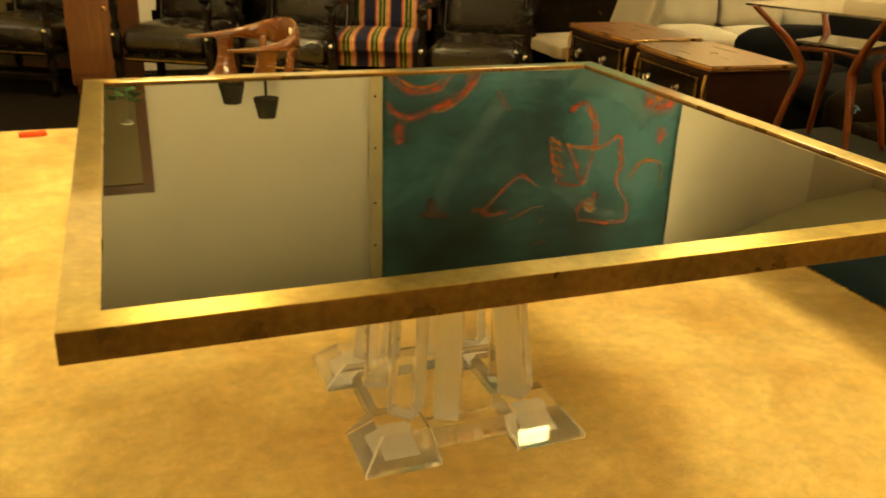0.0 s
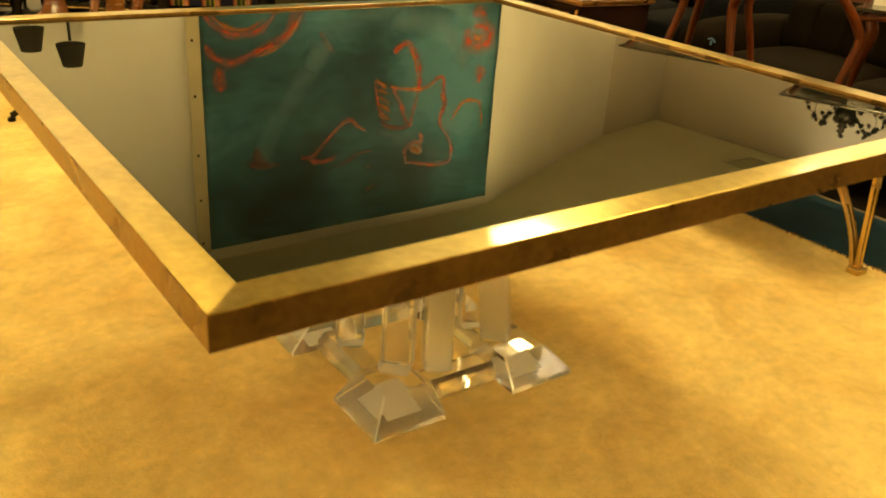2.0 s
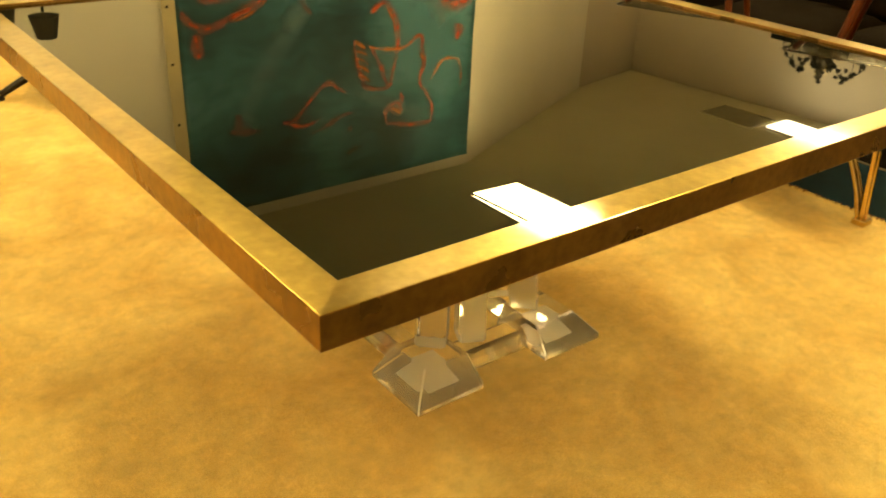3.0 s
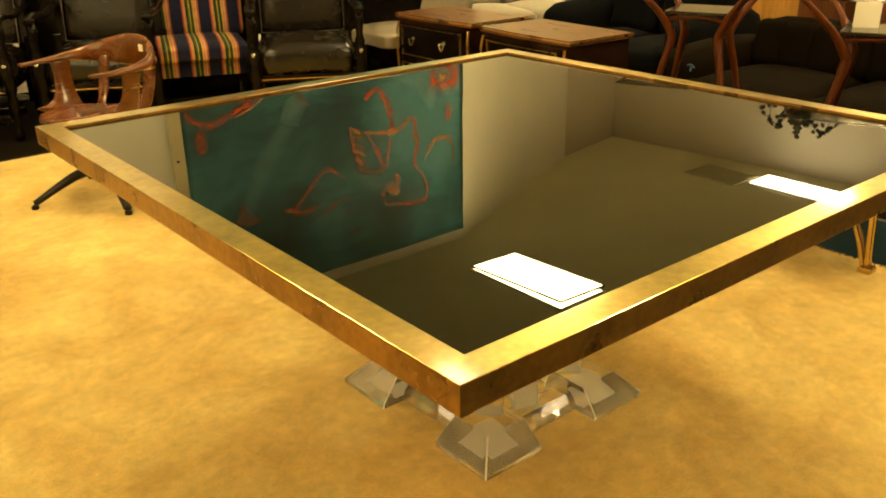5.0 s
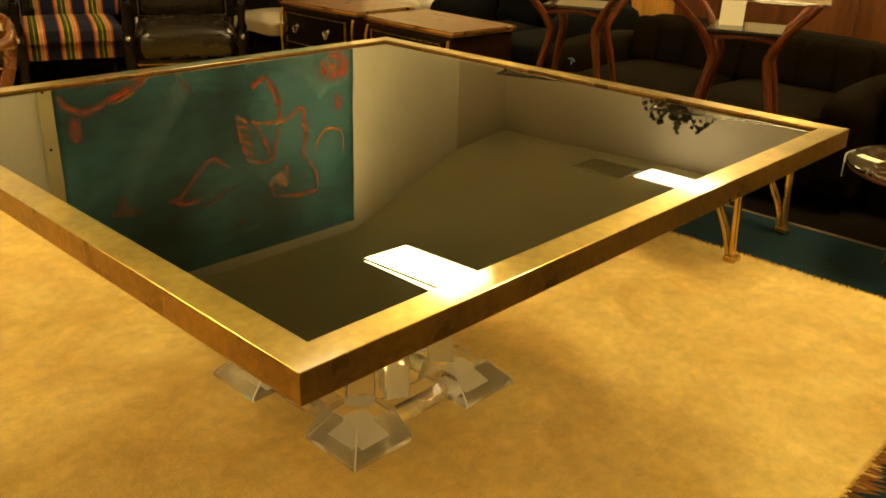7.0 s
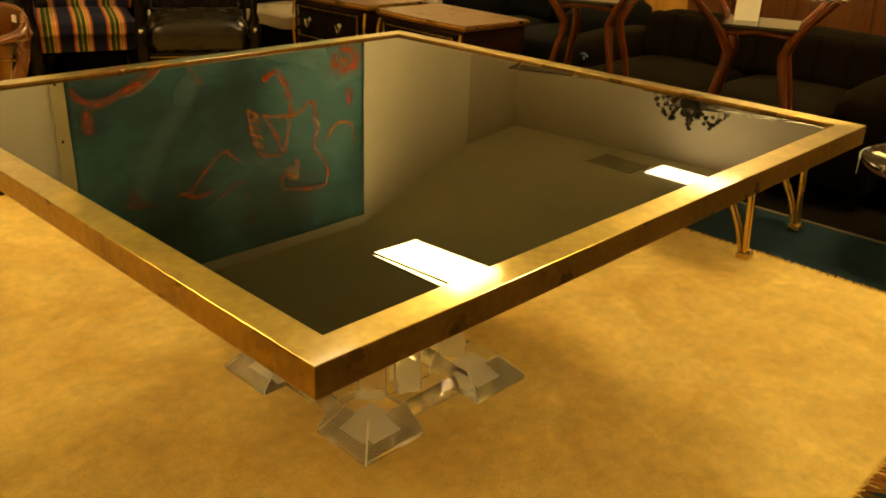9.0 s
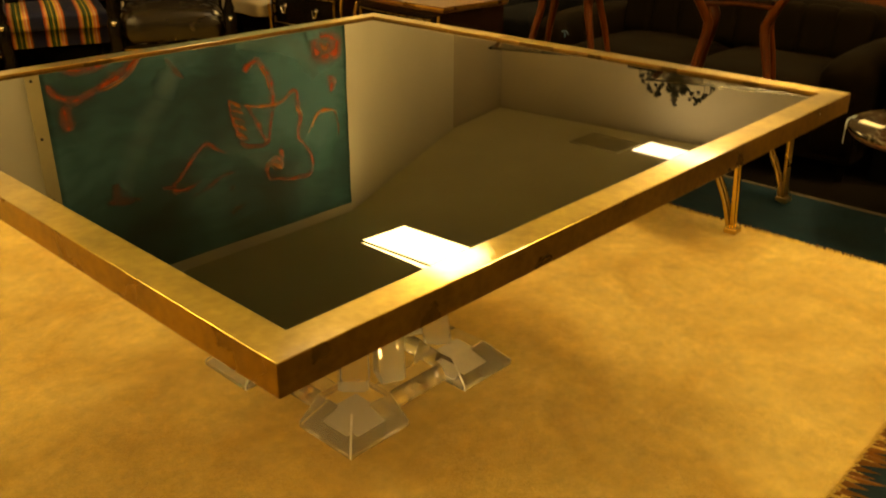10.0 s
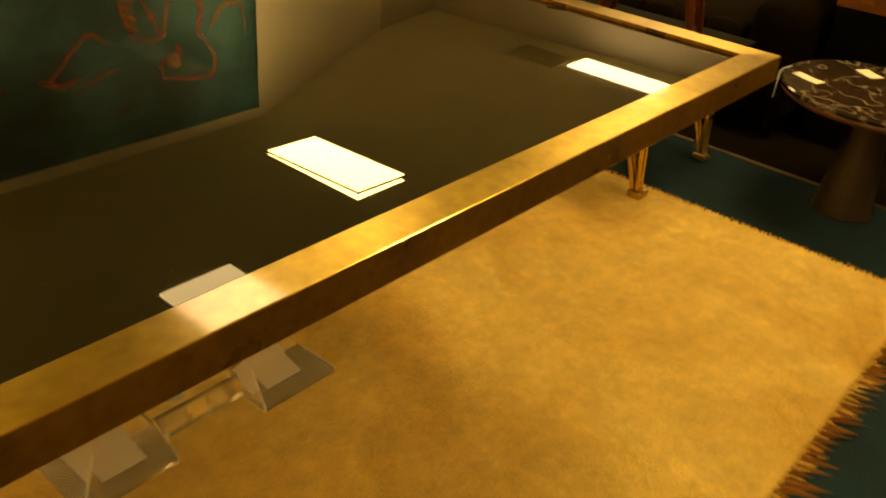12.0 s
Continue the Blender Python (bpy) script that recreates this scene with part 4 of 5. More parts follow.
def cabinet(name, m, w, d, h, material, label, doors=2, top_over=0.02):
    t = thing(name, m, label, "cabinet")
    part("body", box(-w / 2, 0, 0.06, w / 2, d, h - 0.03, 0.004), material, t)
    part("plinth", box(-w / 2 + 0.02, 0.02, 0, w / 2 - 0.02, d - 0.01, 0.06, 0.003), material, t)
    part("top", box(-w / 2 - top_over, -top_over, h - 0.03, w / 2 + top_over, d, h, 0.006), material, t)
    n = doors
    for i in range(n):
        a, b = -w / 2 + w * i / n + 0.012, -w / 2 + w * (i + 1) / n - 0.012
        door = part("door", box(a, -0.016, 0.09, b, 0.0, h - 0.05, 0.004), material, t)
        part("panel", box(a + 0.05, -0.022, 0.14, b - 0.05, -0.016, h - 0.10, 0.003), material, door)
        part("knob", moved(lathe([(0.006, 0), (0.014, 0.012), (0.012, 0.022), (0.003, 0.026)], 10), pose(b - 0.025 if i % 2 == 0 else a + 0.025, -0.016, h * 0.55, 90)), BRASS_POLISHED, door)
    return t


cabinet("wood_cabinet", row_place(-0.86, 0.10), 0.34, 0.35, 1.05, CABINET_WOOD, "reddish-brown wooden cabinet with panelled doors behind the chairs", 1)


# added dark boxes that hide the pale wall where the gaps are dark
for s_at, wide in ((-1.9, 1.3), (0.62, 1.5), (2.0, 1.22)):
    cabinet("dark_gap_filler", row_place(s_at, 0.80), wide, 0.3, 0.98, BLACK_WOOD, "dark cabinet added to fill the dark gaps behind the chairs", 3)


def commode(m):
    """Black lacquer commode with gilt lines; its front faces -y."""
    t = thing("lacquer_commode", m, "dark red-brown lacquered commode with gilt edges and metal pulls", "commode", "pair of commodes")
    w, d, h = 0.70, 0.44, 0.62
    # gently bowed body
    def bow(x0, x1, z0, z1, y_out, thick):
        bm = bmesh.new()
        n = 10
        outline = [(x0 + (x1 - x0) * i / n, -y_out * math.sin(math.pi * i / n)) for i in range(n + 1)]
        outline += [(x1, thick), (x0, thick)]
        return moved(prism(outline, z0, z1), Matrix())
    part("body", bow(-w / 2 + 0.02, w / 2 - 0.02, 0.13, h - 0.03, 0.012, d - 0.01), COMMODE_WOOD, t, "dark red-brown body")
    part("top", joined(moved(bow(-w / 2, w / 2, h - 0.03, h - 0.004, 0.016, d), pose(0, -0.006, 0))), wood_top, t, "polished dark red-brown top")
    edge = spline([(-w / 2, -0.006, h - 0.014), (-w / 4, -0.018, h - 0.014), (0, -0.023, h - 0.014), (w / 4, -0.018, h - 0.014), (w / 2, -0.006, h - 0.014)], 5)
    part("gilt_edge", sweep(edge, lambda f: (0.004, 0.005), 8), GILT, t, "", True)
    for x in (-w / 2, w / 2):
        part("gilt_edge", box(x - 0.004, -0.004, h - 0.020, x + 0.004, d, h - 0.008, 0.002), GILT, t)
    for k, (z0, z1) in enumerate(((0.155, 0.345), (0.365, 0.565))):
        dr = part("drawer", bow(-w / 2 + 0.05, w / 2 - 0.05, z0, z1, 0.010, 0.01), BLACK_WOOD, t)
        dr.location = (0, -0.014, 0)
        for (a, b, c, e) in ((-0.27, z0 + 0.012, 0.27, z0 + 0.02), (-0.27, z1 - 0.02, 0.27, z1 - 0.012)):
            line = [Vector((a + (c - a) * i / 8, -0.004 - 0.011 * math.sin(math.pi * (0.06 + 0.88 * i / 8)), (b + e) / 2)) for i in range(9)]
            part("gilt_line", sweep(line, lambda f: (0.0025, 0.0025), 6), GILT, dr)
        for x in (-0.27, 0.27):
            part("gilt_line", box(x - 0.004, -0.012, z0 + 0.012, x + 0.004, -0.004, z1 - 0.012), GILT, dr)
        for x in (-0.14, 0.14):
            part("pull", joined(moved(lathe([(0.015, 0), (0.013, 0.005), (0.005, 0.010), (0.008, 0.016), (0.002, 0.021)], 12), pose(x, -0.022, (z0 + z1) / 2 + 0.02, 90)), sweep(spline([(x - 0.024, -0.04, (z0 + z1) / 2 + 0.02), (x, -0.045, (z0 + z1) / 2 - 0.02), (x + 0.024, -0.04, (z0 + z1) / 2 + 0.02)], 5), lambda f: (0.0035, 0.0035), 6)), CHROME, dr, "bright metal drop pull", True)
    for x in (-w / 2 + 0.03, w / 2 - 0.03):
        for y in (0.02, d - 0.05):
            part("leg", sweep(spline([(x, y, 0.18), (x * 1.04, y - 0.02, 0.1), (x * 0.98, y, 0.0)], 5), lambda f: (0.03 - 0.014 * f, 0.03 - 0.014 * f), 8, (0, 1, 0)), BLACK_WOOD, t, "", True)
        part("corner_mount", sweep(spline([(x, -0.008, h - 0.05), (x * 1.02, -0.02, h - 0.15), (x, -0.004, 0.14)], 6), lambda f: (0.007, 0.007), 8), GILT, t, "gilt corner mount", True)
    return t


wood_top = wood("commode_top", (0.15, 0.066, 0.026), (0.05, 0.018, 0.008), 0.30, 3, (0.2, 1, 1), 0.12)
COMMODE_WOOD = wood("commode_wood", (0.016, 0.006, 0.003), (0.008, 0.003, 0.002), 0.2, 2, (1, 1, 0.15), 0.4)
commode_a = commode(pose(2.62, 2.545, FLOOR, 0, 0, -94))
copy_thing(commode_a, pose(2.665, 3.335, FLOOR, 0, 0, -90))


def sofa(name, m, label, material, w, d, seat_h, back_h, arm_h, arm_w=0.2, cushions=3, tufted=False, legs=True):
    """A sofa whose front faces -y, with its front left corner at the origin."""
    t = thing(name, m, label, "sofa")
    part("base", box(0.01, 0.03, 0.08, w - 0.01, d, seat_h - 0.13, 0.02), material, t)
    for x in (0, w - arm_w):
        part("arm", cushion(x, 0, 0.09, x + arm_w, d - 0.02, arm_h, 0.085, 0.03, 8, 0.006), material, t, "rolled arm", True)
    part("back", moved(cushion(arm_w * 0.6, -0.1, 0, w - arm_w * 0.6, 0.12, back_h - 0.1, 0.09, 0.02, 9, 0.008), pose(0, d - 0.14, 0.1, -6)), material, t, "padded back", True)
    iw = (w - 2 * arm_w) / cushions
    for i in range(cushions):
        x = arm_w + i * iw
        part("seat_cushion", cushion(x + 0.004, -0.02, seat_h - 0.15, x + iw - 0.004, d - 0.22, seat_h, 0.05, 0.035, 9, 0.006, i), material, t, "", True)
        if not tufted:
            part("back_cushion", moved(cushion(x + 0.01, -0.09, 0, x + iw - 0.01, 0.07, back_h - seat_h + 0.02, 0.06, 0.03, 9, 0.01, i + 5), pose(0, d - 0.30, seat_h - 0.01, -12)), material, t, "", True)
        else:
            n = 4
            for j in range(n):
                part("channel", moved(cushion(x + iw * j / n - 0.012, -0.05, 0, x + iw * (j + 1) / n + 0.012, 0.06, back_h - seat_h + 0.03, 0.05, 0.0, 7), pose(0, d - 0.27, seat_h - 0.02, -10)), material, t, "padded upright channel", True)
            for j in range(5):
                part("seat_tuft", cushion(x + iw * j / 5, -0.045, seat_h - 0.13, x + iw * (j + 1) / 5, 0.03, seat_h - 0.005, 0.03, 0.01, 5), material, t, "", True)
            for j in range(3):
                for k in range(2):
                    part("button", moved(lathe([(0.003, -0.004), (0.014, 0), (0.012, 0.006), (0.003, 0.009)], 8), pose(x + iw * (j + 0.5) / 3, d - 0.262 + 0.02 * k, seat_h + 0.08 + 0.12 * k, 84)), material, t)
    if legs:
        for x in (0.06, w - 0.06):
            for y in (0.07, d - 0.08):
                part("leg", moved(lathe([(0.016, 0), (0.026, 0.09)], 10), pose(x, y, 0)), BLACK_WOOD, t)
    return t


sofa("cream_sofa", pose(3.05, 4.35, FLOOR, 0, 0, -14), "off-white upholstered sofa with loose cushions", CREAM_FABRIC, 2.0, 0.9, 0.44, 0.86, 0.62, 0.22, 3)
sofa("charcoal_sofa", pose(3.6, 3.4, FLOOR, 0, 0, -90), "charcoal upholstered low sofa", CHARCOAL, 1.15, 0.85, 0.42, 0.72, 0.60, 0.18, 2)
sofa("brown_sofa", pose(3.18, 2.15, FLOOR, 0, 0, -90), "dark brown tufted velvet loveseat", BROWN_VELVET, 1.72, 0.88, 0.40, 0.63, 0.51, 0.22, 2, True)

cabinet("honey_cabinet", pose(5.1, 2.35, FLOOR, 0, 0, -90), 0.9, 0.4, 1.1, HONEY_WOOD, "honey-coloured wooden cabinet behind the sofas", 2)
cabinet("brown_sideboard", pose(4.55, 1.0, FLOOR, 0, 0, -90), 1.7, 0.45, 0.95, CABINET_WOOD, "long red-brown wooden sideboard behind the brown loveseat", 4)


tag = part("price_tag", joined(moved(box(-0.005, -0.001, -0.022, 0.005, 0.001, 0.0), pose(0, 0, 0, 0, 8, 0)), sweep(spline([(-0.022, 0, 0.004), (0, 0, 0.010), (0.02, 0.0, -0.004)], 5), lambda f: (0.004, 0.003), 6)), BLUE_TAG, None)
tag.matrix_basis = pose(3.165, 1.895, 0.45, 0, 0, -90)
tagged(tag, "bluish paper price tag tied to the loveseat arm", "tag")
panel = part("wall_board", box(-0.02, -0.13, 0, 0.02, 0.13, 1.35, 0.004), CABINET_WOOD, None)
panel.matrix_basis = pose(4.32, 1.86, FLOOR)
tagged(panel, "red-brown wooden board standing upright behind the loveseat", "board")


# ---- low glass table with brass legs, and what stands on it ----
def low_table():
    t = thing("coffee_table", pose(0, 0, 0), "low glass coffee table with curved brass legs", "table")
    x0, x1, y0, y1, h = 2.29, 2.92, 0.49, 1.78, 0.41
    part("glass_top", box(x0, y0, h - 0.012, x1, y1, h, 0.003), SMOKED_TOP, t, "dark glass top")
    part("frame", joined(box(x0 + 0.02, y0 + 0.02, h - 0.04, x1 - 0.02, y0 + 0.045, h - 0.013), box(x0 + 0.02, y1 - 0.045, h - 0.04, x1 - 0.02, y1 - 0.02, h - 0.013), box(x0 + 0.02, y0 + 0.045, h - 0.04, x0 + 0.045, y1 - 0.045, h - 0.013), box(x1 - 0.045, y0 + 0.045, h - 0.04, x1 - 0.02, y1 - 0.045, h - 0.013)), BRASS_POLISHED, t)
    for x in (2.39, 2.83):
        for y, s in ((0.545, 1), (1.72, -1)):
            leg = part("leg", joined(*[sweep(spline([(x + o, y, 0.01), (x + o, y + s * 0.01, 0.2), (x + o, y + s * 0.02, h - 0.03)], 5), lambda f: (0.009, 0.009), 8, (1, 0, 0)) for o in (-0.011, 0.011)]), BRASS_POLISHED, t, "paired brass rods", True)
            part("curved_strut", joined(*[sweep(spline([(x + o, y + s * 0.012, 0.015), (x + o, y + s * 0.045, 0.12), (x + o, y + s * 0.11, 0.24), (x + o, y + s * 0.22, h - 0.03)], 6), lambda f: (0.009, 0.009), 8, (1, 0, 0)) for o in (-0.011, 0.011)]), BRASS_POLISHED, leg, "", True)
            part("shoe", box(x - 0.028, y - 0.022, 0, x + 0.028, y + 0.024, 0.022, 0.004), BRASS_POLISHED, leg)
    return t


SMOKED_TOP = surface("dark_glass", (0.005, 0.005, 0.004), 0.42, 0, 0.2, 5, 60, 0.0, rough_vary=0.05, ior=1.3, spec=0.03)
low_table()


SHELF_GLASS = surface("shelf_glass", (0.02, 0.018, 0.014), 0.12, 0, 0.2, 5, 60, 0.0, rough_vary=0.05)
TABLE_GLASS = lucite("table_glass", 0.0)


def side_table(m):
    """Walnut side table: four bent legs that hold a glass shelf and flare on up to a glass top."""
    t = thing("side_table", m, "sculpted walnut side table with bent legs, glass shelf and glass top", "side table", "pair of side tables")
    for a in (45, 135, 225, 315):
        r = Matrix.Rotation(radians(a), 4, "Z")
        part("leg", moved(sweep(spline([(0.215, 0, 0.0), (0.175, 0, 0.16), (0.138, 0, 0.285), (0.155, 0, 0.335), (0.215, 0, 0.41), (0.345, 0, 0.522)], 6), lambda f: (0.010 + 0.006 * math.sin(math.pi * f), 0.011 + 0.009 * math.sin(math.pi * f) ** 2), 10, (0, 1, 0)), r), WALNUT, t, "bent tapering walnut leg", True)
    for a in (0, 90, 180, 270):
        r = Matrix.Rotation(radians(a), 4, "Z")
        part("apron", moved(sweep(spline([(0.112, -0.12, 0.372), (0.108, 0, 0.382), (0.112, 0.12, 0.372)], 5), lambda f: (0.008, 0.010), 8), r), WALNUT, t, "", True)
    part("shelf", box(-0.13, -0.13, 0.395, 0.13, 0.13, 0.405, 0.003), SHELF_GLASS, t, "gleaming dark glass shelf")
    top = part("top", box(-0.27, -0.27, 0.522, 0.27, 0.27, 0.530, 0.003), TABLE_GLASS, t, "square clear glass top")
    top.visible_shadow = False
    return t


st = side_table(pose(2.64, 1.50, 0.41, 0, 0, 20))
copy_thing(st, pose(2.605, 0.73, 0.41, 0, 0, 20))


def sheet(name, m, w, h, label, category):
    bm = bmesh.new()
    bmesh.ops.create_grid(bm, x_segments=6, y_segments=4, size=0.5)
    for v in bm.verts:
        v.co = Vector((v.co.x * w, v.co.y * h, 0.004 + 0.006 * (v.co.x + 0.3) ** 2))
    bmesh.ops.solidify(bm, geom=bm.faces[:], thickness=0.001)
    ob = part(name, bm, PAPER, None, "", True)
    ob.matrix_basis = m
    return tagged(ob, label, category)


card = part("price_card", joined(moved(box(-0.001, -0.042, 0, 0.001, 0.042, 0.14), pose(0.004, 0, 0, 0, -5)), moved(box(-0.001, -0.042, 0, 0.001, 0.042, 0.14), pose(0.034, 0, 0, 0, -14))), PAPER, None)
card.matrix_basis = pose(2.575, 0.78, 0.8155, 0, 0, 30)
tagged(card, "folded white price card standing on the glass shelf", "card")


# ---- marble side table ----
RIM_WOOD = wood("rim_wood", (0.10, 0.035, 0.012), (0.05, 0.015, 0.006))


def marble_table():
    t = thing("marble_table", pose(2.84, 0.06, FLOOR), "round dark marble table on a conical bronze pedestal", "side table")
    part("pedestal", lathe([(0.090, 0), (0.094, 0.006), (0.090, 0.014), (0.046, 0.33), (0.044, 0.36), (0.09, 0.366)], 40), PEDESTAL, t, "conical bronze pedestal", True)
    part("rim", lathe([(0.24, 0.362), (0.277, 0.368), (0.285, 0.378), (0.283, 0.384)], 56), RIM_WOOD, t, "red-brown rim below the marble")
    part("marble_top", lathe([(0.28, 0.384), (0.29, 0.387), (0.29, 0.396), (0.285, 0.40), (0.1, 0.4002), (0.001, 0.4002)], 56), MARBLE, t, "dark veined polished marble")
    return t


marble_table()
sheet("price_tag", pose(2.76, 0.255, FLOOR + 0.3975, 0, 0, 75), 0.09, 0.04, "white paper price tag on the marble table", "paper")
sheet("price_tag", pose(2.97, 0.14, FLOOR + 0.3975, 0, 0, 60), 0.07, 0.05, "white paper price tag on the marble table", "paper")

slip = part("price_tag", joined(moved(box(-0.014, -0.001, -0.055, 0.014, 0.001, 0.0), pose(0, 0, 0, 0, 5, 0)), sweep(spline([(-0.004, 0, 0.0), (0.008, -0.004, 0.03), (0.014, -0.03, 0.046)], 5), lambda f: (0.004, 0.0025), 6)), SLIP, None)
slip.matrix_basis = pose(2.79, 0.352, FLOOR + 0.362, 0, 0, 20)
tagged(slip, "bluish-white paper slip hanging from the marble table", "tag")


def console(m):
    """A brown wooden console; its front faces -y."""
    t = thing("drawer_chest", m, "narrow brown wooden chest with two drawers above an added dark base", "chest")
    w, d, h = 0.28, 0.42, 0.76
    part("top", box(-w / 2 - 0.02, -0.02, h - 0.028, w / 2 + 0.02, d, h, 0.006), CONSOLE_WOOD, t)
    part("case", box(-w / 2, 0.0, CASE, w / 2, d - 0.01, h - 0.029, 0.004), CONSOLE_WOOD, t)
    for x in (-w / 4, w / 4):
        dr = part("drawer", box(x - w / 4 + 0.012, -0.012, CASE + 0.02, x + w / 4 - 0.012, -0.001, h - 0.045, 0.003), CONSOLE_WOOD, t)
        part("knob", moved(lathe([(0.005, 0), (0.012, 0.012), (0.010, 0.02), (0.003, 0.024)], 10), pose(x, -0.012, (CASE + h) / 2, 90)), GILT, dr)
    # added matte black box; only darkness shows below the drawers
    part("base", box(-w / 2 + 0.006, 0.006, 0.0, w / 2 - 0.006, d - 0.016, CASE - 0.001, 0.004), CHARCOAL, t, "black box added for the darkness below the drawers")
    return t


CASE = 0.497
console(pose(3.34, 0.265, FLOOR, 0, 0, -90))


# ---- things seen high up in the reflections ----
def etagere():
    t = thing("etagere", pose(7.32, 3.585, FLOOR, 0, 0, -90), "tall dark etagere with a leafy wrought-iron crest", "shelf")
    w, d, h = 0.94, 0.4, 2.225
    for x in (-w / 2, w / 2 - 0.05):
        for y in (0.0, d - 0.05):
            part("post", box(x, y, 0, x + 0.05, y + 0.05, h - 0.08, 0.004), DARK_METAL, t)
    for z in (0.3, 0.8, 1.3, 1.8, h - 0.085):
        part("shelf", box(-w / 2, 0, z, w / 2, d, z + 0.05, 0.005), BLACK_WOOD, t)
    y = d / 2
    leaf_bms = []

    def leaf(x, dy, z, size):
        """A lobed iron leaf, cut flat and curled a little."""
        bm = bmesh.new()
        tips = 7
        ring = []
        for i in range(tips * 2):
            r = size * (1.0 if i % 2 == 0 else 0.55) * random.uniform(0.8, 1.15)
            a = math.pi * i / tips
            ring.append(bm.verts.new((r * math.cos(a), random.uniform(-0.2, 0.2) * size, r * 0.8 * math.sin(a))))
        mid = bm.verts.new((0, -0.25 * size, 0))
        for i in range(tips * 2):
            bm.faces.new((mid, ring[i], ring[(i + 1) % (tips * 2)]))
        bmesh.ops.solidify(bm, geom=bm.faces[:], thickness=0.003)
        leaf_bms.append(moved(bm, pose(x, dy, z, random.uniform(-25, 25), random.uniform(0, 180), random.uniform(-35, 35))))

    for s in (-1, 1):
        scroll = [(0.23 + 0.085 * math.cos(a), 0.115 + 0.085 * math.sin(a)) for a in [2.6 - 0.55 * k for k in range(9)]]
        for pts in ([(0.06, 0.02), (0.11, 0.10)] + scroll, [(0.30, 0.14), (0.36, 0.15), (0.42, 0.09), (0.45, 0.02)], [(0.06, 0.0), (0.2, 0.03), (0.36, 0.01), (0.44, 0.0)]):
            line = spline([(s * a, y, h - 0.03 + 1.2 * b) for a, b in pts], 5)
            part("tendril", sweep(line, lambda f: (0.0035, 0.0035), 6), DARK_METAL, t, "curling iron tendril", True)
        for x, z, size in ((0.39, 0.05, 0.036), (0.31, 0.16, 0.036), (0.335, 0.14, 0.03), (0.22, 0.21, 0.038), (0.20, 0.19, 0.03), (0.25, 0.12, 0.026), (0.27, 0.02, 0.036), (0.34, 0.03, 0.03), (0.16, 0.03, 0.038), (0.44, 0.02, 0.026), (0.14, 0.10, 0.036), (0.18, 0.14, 0.03), (0.28, 0.19, 0.028), (0.16, 0.20, 0.026), (0.38, 0.11, 0.028), (0.42, 0.07, 0.026)):
            leaf(s * x + random.uniform(-0.015, 0.015), y + random.uniform(-0.02, 0.02), h + 1.15 * z + random.uniform(-0.012, 0.012), size * 1.25)
    for i in range(30):
        a = random.uniform(0, 2 * math.pi)
        leaf(0.11 * math.cos(a) * random.uniform(0.5, 1.1), y + random.uniform(-0.06, 0.06), h + 0.10 + 0.13 * math.sin(a) * random.uniform(0.4, 1.1), random.uniform(0.025, 0.042))
    for i in range(6):
        leaf(random.uniform(-0.025, 0.025), y, h + random.uniform(0.26, 0.335), 0.03)
    tagged(part("leaves", joined(*leaf_bms), DARK_METAL, t, "small iron leaves"), kind="stuff")
    part("urn", moved(lathe([(0.03, -0.02), (0.085, 0.04), (0.10, 0.09), (0.06, 0.16), (0.028, 0.19), (0.05, 0.215), (0.022, 0.235), (0.032, 0.255), (0.004, 0.29)], 16), pose(0, y, h)), DARK_METAL, t, "iron urn with a finial", True)
    return t


etagere()


def floor_lamp(m, h, label):
    t = thing("floor_lamp", m, label, "floor lamp", "pair of floor lamps")
    part("base", lathe([(0.13, 0), (0.13, 0.02), (0.03, 0.04), (0.012, 0.06)], 24), DARK_METAL, t, "", True)
    part("pole", lathe([(0.011, 0.05), (0.011, h - 0.18)], 12), DARK_METAL, t, "", True)
    bm = lathe([(0.100, h - 0.155), (0.066, h)], 28, False)
    bmesh.ops.solidify(bm, geom=bm.faces[:], thickness=0.004)
    part("shade", bm, SHADE, t, "dark tapered shade", True)
    part("spider", joined(box(-0.074, -0.003, h - 0.02, 0.074, 0.003, h - 0.014), box(-0.003, -0.074, h - 0.02, 0.003, 0.074, h - 0.014)), DARK_METAL, t)
    return t


floor_lamp(pose(0.885, 5.78, FLOOR), 1.725, "slim dark floor lamp with a tapered shade, shorter one")
floor_lamp(pose(1.145, 5.78, FLOOR), 1.85, "slim dark floor lamp with a tapered shade, taller one")


def tall_mirror():
    t = thing("tall_mirror", pose(-0.35, 5.93, FLOOR), "tall brown-framed mirror standing against the wall", "mirror")
    w, h = 1.2, 2.45
    for a in ((-w / 2, 0, -w / 2 + 0.08, h), (w / 2 - 0.08, 0, w / 2, h), (-w / 2 + 0.08, 0, w / 2 - 0.08, 0.1), (-w / 2 + 0.08, h - 0.08, w / 2 - 0.08, h)):
        part("frame_bar", box(a[0], 0, a[1], a[2], 0.05, a[3], 0.006), CABINET_WOOD, t)
    part("mirror_glass", box(-w / 2 + 0.08, 0.012, 0.1, w / 2 - 0.08, 0.03, h - 0.08), MIRROR, t, "dim aged mirror glass")
    return t


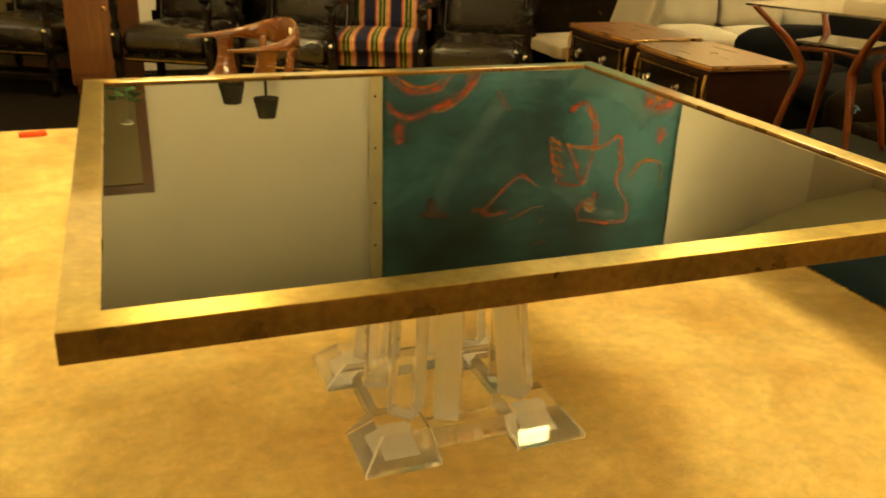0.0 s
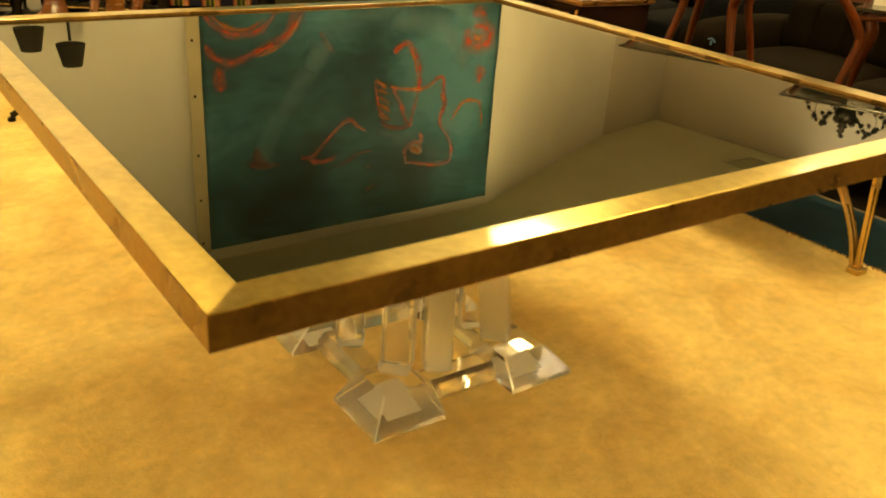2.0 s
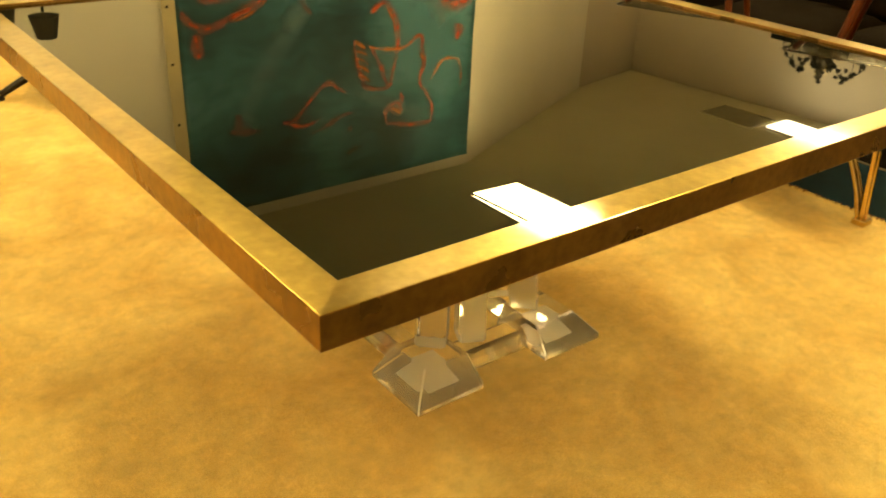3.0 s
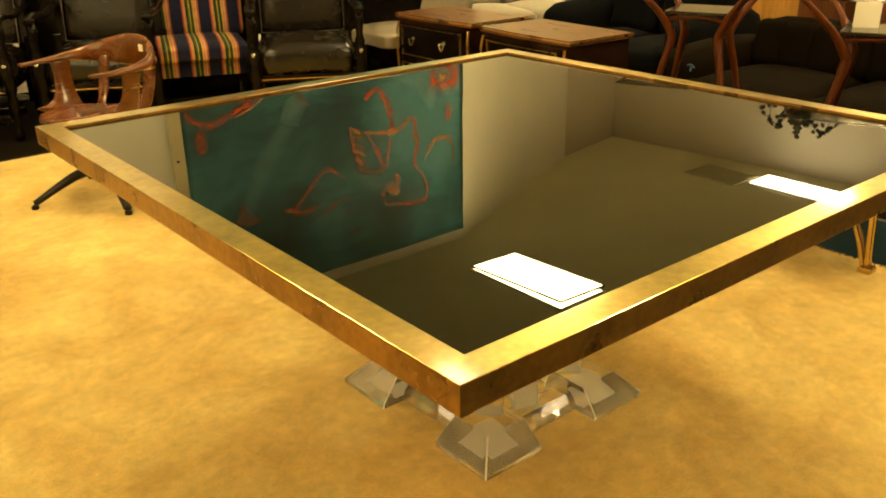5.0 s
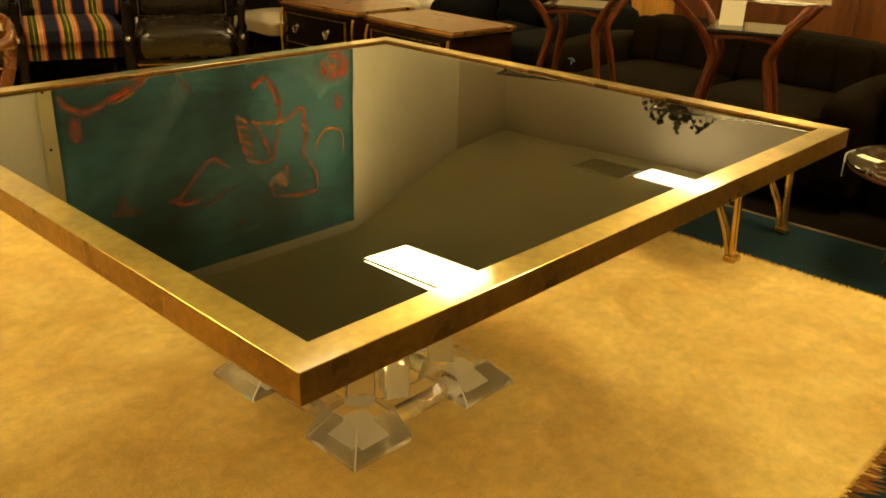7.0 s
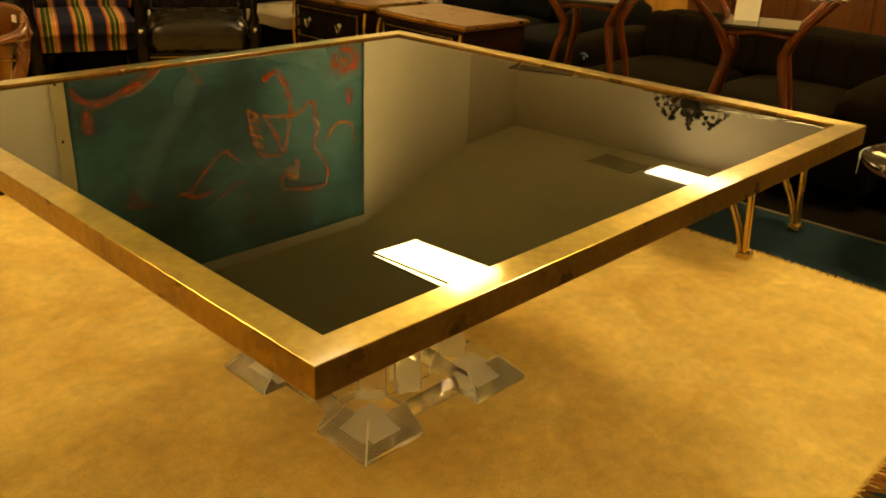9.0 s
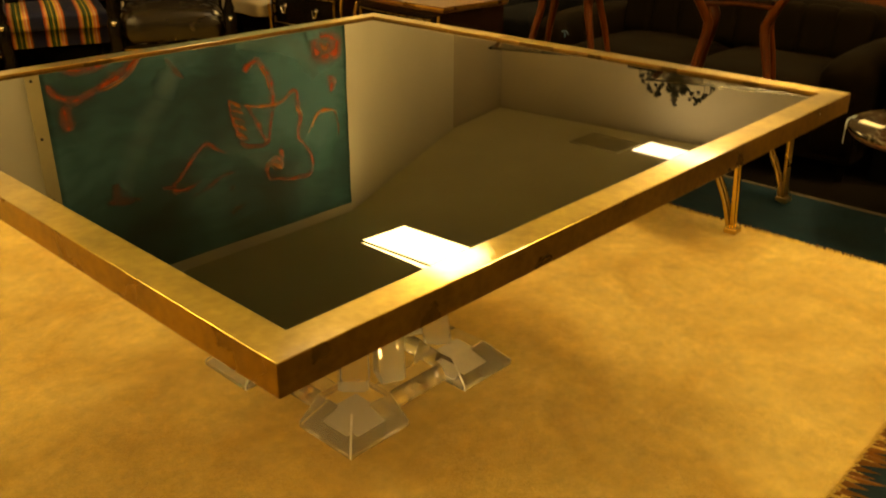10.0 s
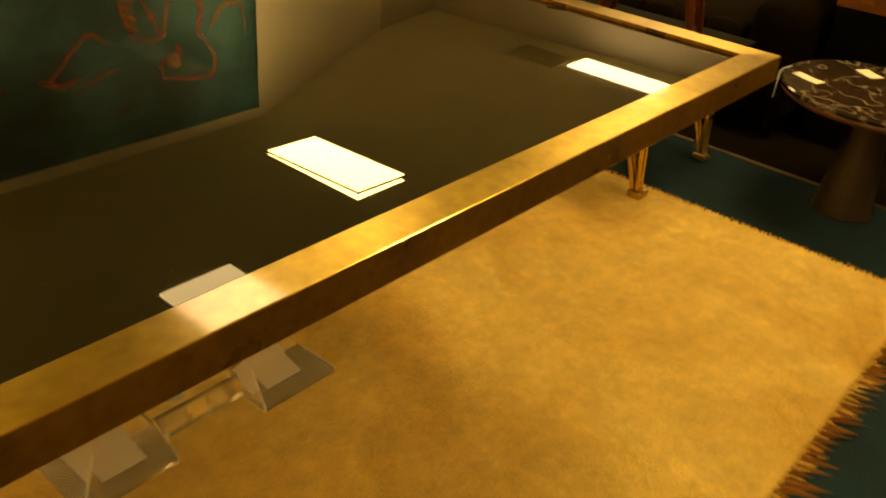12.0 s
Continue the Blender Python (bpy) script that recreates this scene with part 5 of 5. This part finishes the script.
def plant():
    st = thing("plant_stand", pose(0.10, 5.62, FLOOR), "slim dark metal plant stand against the wall", "plant stand")
    part("base", lathe([(0.14, 0), (0.14, 0.015), (0.03, 0.03)], 20), DARK_METAL, st, "", True)
    part("pole", lathe([(0.012, 0.02), (0.012, 1.35)], 10), DARK_METAL, st, "", True)
    part("tray", lathe([(0.02, 1.345), (0.085, 1.352), (0.085, 1.362)], 20), DARK_METAL, st, "", True)
    t = thing("potted_plant", pose(0.10, 5.62, FLOOR + 1.363), "small leafy plant with a white bloom in a pot", "plant")
    part("pot", lathe([(0.04, 0), (0.055, 0.05), (0.062, 0.11), (0.055, 0.112), (0.05, 0.09), (0.01, 0.085)], 20), WHITE_GLAZE, t, "small white glazed pot", True)
    for i in range(14):
        a = 2.4 * i
        reach, rise = random.uniform(0.04, 0.10), random.uniform(0.14, 0.30)
        tip = Vector((reach * math.cos(a), reach * math.sin(a), rise))
        line = spline([(0, 0, 0.085), (tip.x * 0.4, tip.y * 0.4, rise * 0.75), tuple(tip)], 4)
        part("stem", sweep(line, lambda f: (0.003, 0.003), 5), LEAF, t)
        lf = bmesh.new()
        bmesh.ops.create_grid(lf, x_segments=6, y_segments=2, size=0.5)
        for v in lf.verts:
            f = v.co.x + 0.5
            v.co = Vector((f * 0.085, v.co.y * 0.075 * math.sin(math.pi * (0.05 + 0.9 * f)), -0.03 * f * f + 0.012 * abs(v.co.y)))
        bmesh.ops.solidify(lf, geom=lf.faces[:], thickness=0.001)
        part("leaf", moved(lf, pose(tip.x * 0.75, tip.y * 0.75, rise * 0.96, 0, random.uniform(-20, 15), math.degrees(a))), LEAF, t, "", True)
    part("flower_stem", sweep(spline([(0, 0, 0.085), (0.01, 0, 0.25), (0.0, 0.0, 0.41)], 5), lambda f: (0.003, 0.003), 5), LEAF, t)
    for i in range(6):
        r = Matrix.Rotation(i * math.pi / 3, 4, "Z")
        part("petal", moved(cushion(0.002, -0.022, -0.008, 0.05, 0.022, 0.008, 0.008, 0.006, 3), pose(0, 0, 0.415) @ r @ pose(0, 0, 0, 0, -28)), WHITE_GLAZE, t, "white petal", True)


plant()
MIRROR = surface("aged_mirror", (0.14, 0.11, 0.06), 0.4, 0.9, 0.15, 3, 60, 0.0)
tall_mirror()

red = part("red_block", box(-0.07, -0.02, 0, 0.07, 0.02, 0.03, 0.008), RED_PLASTIC, None)
red.matrix_basis = pose(-0.39, 4.05, 0, 0, 0, 8)
tagged(red, "small red plastic block lying on the rug", "block")
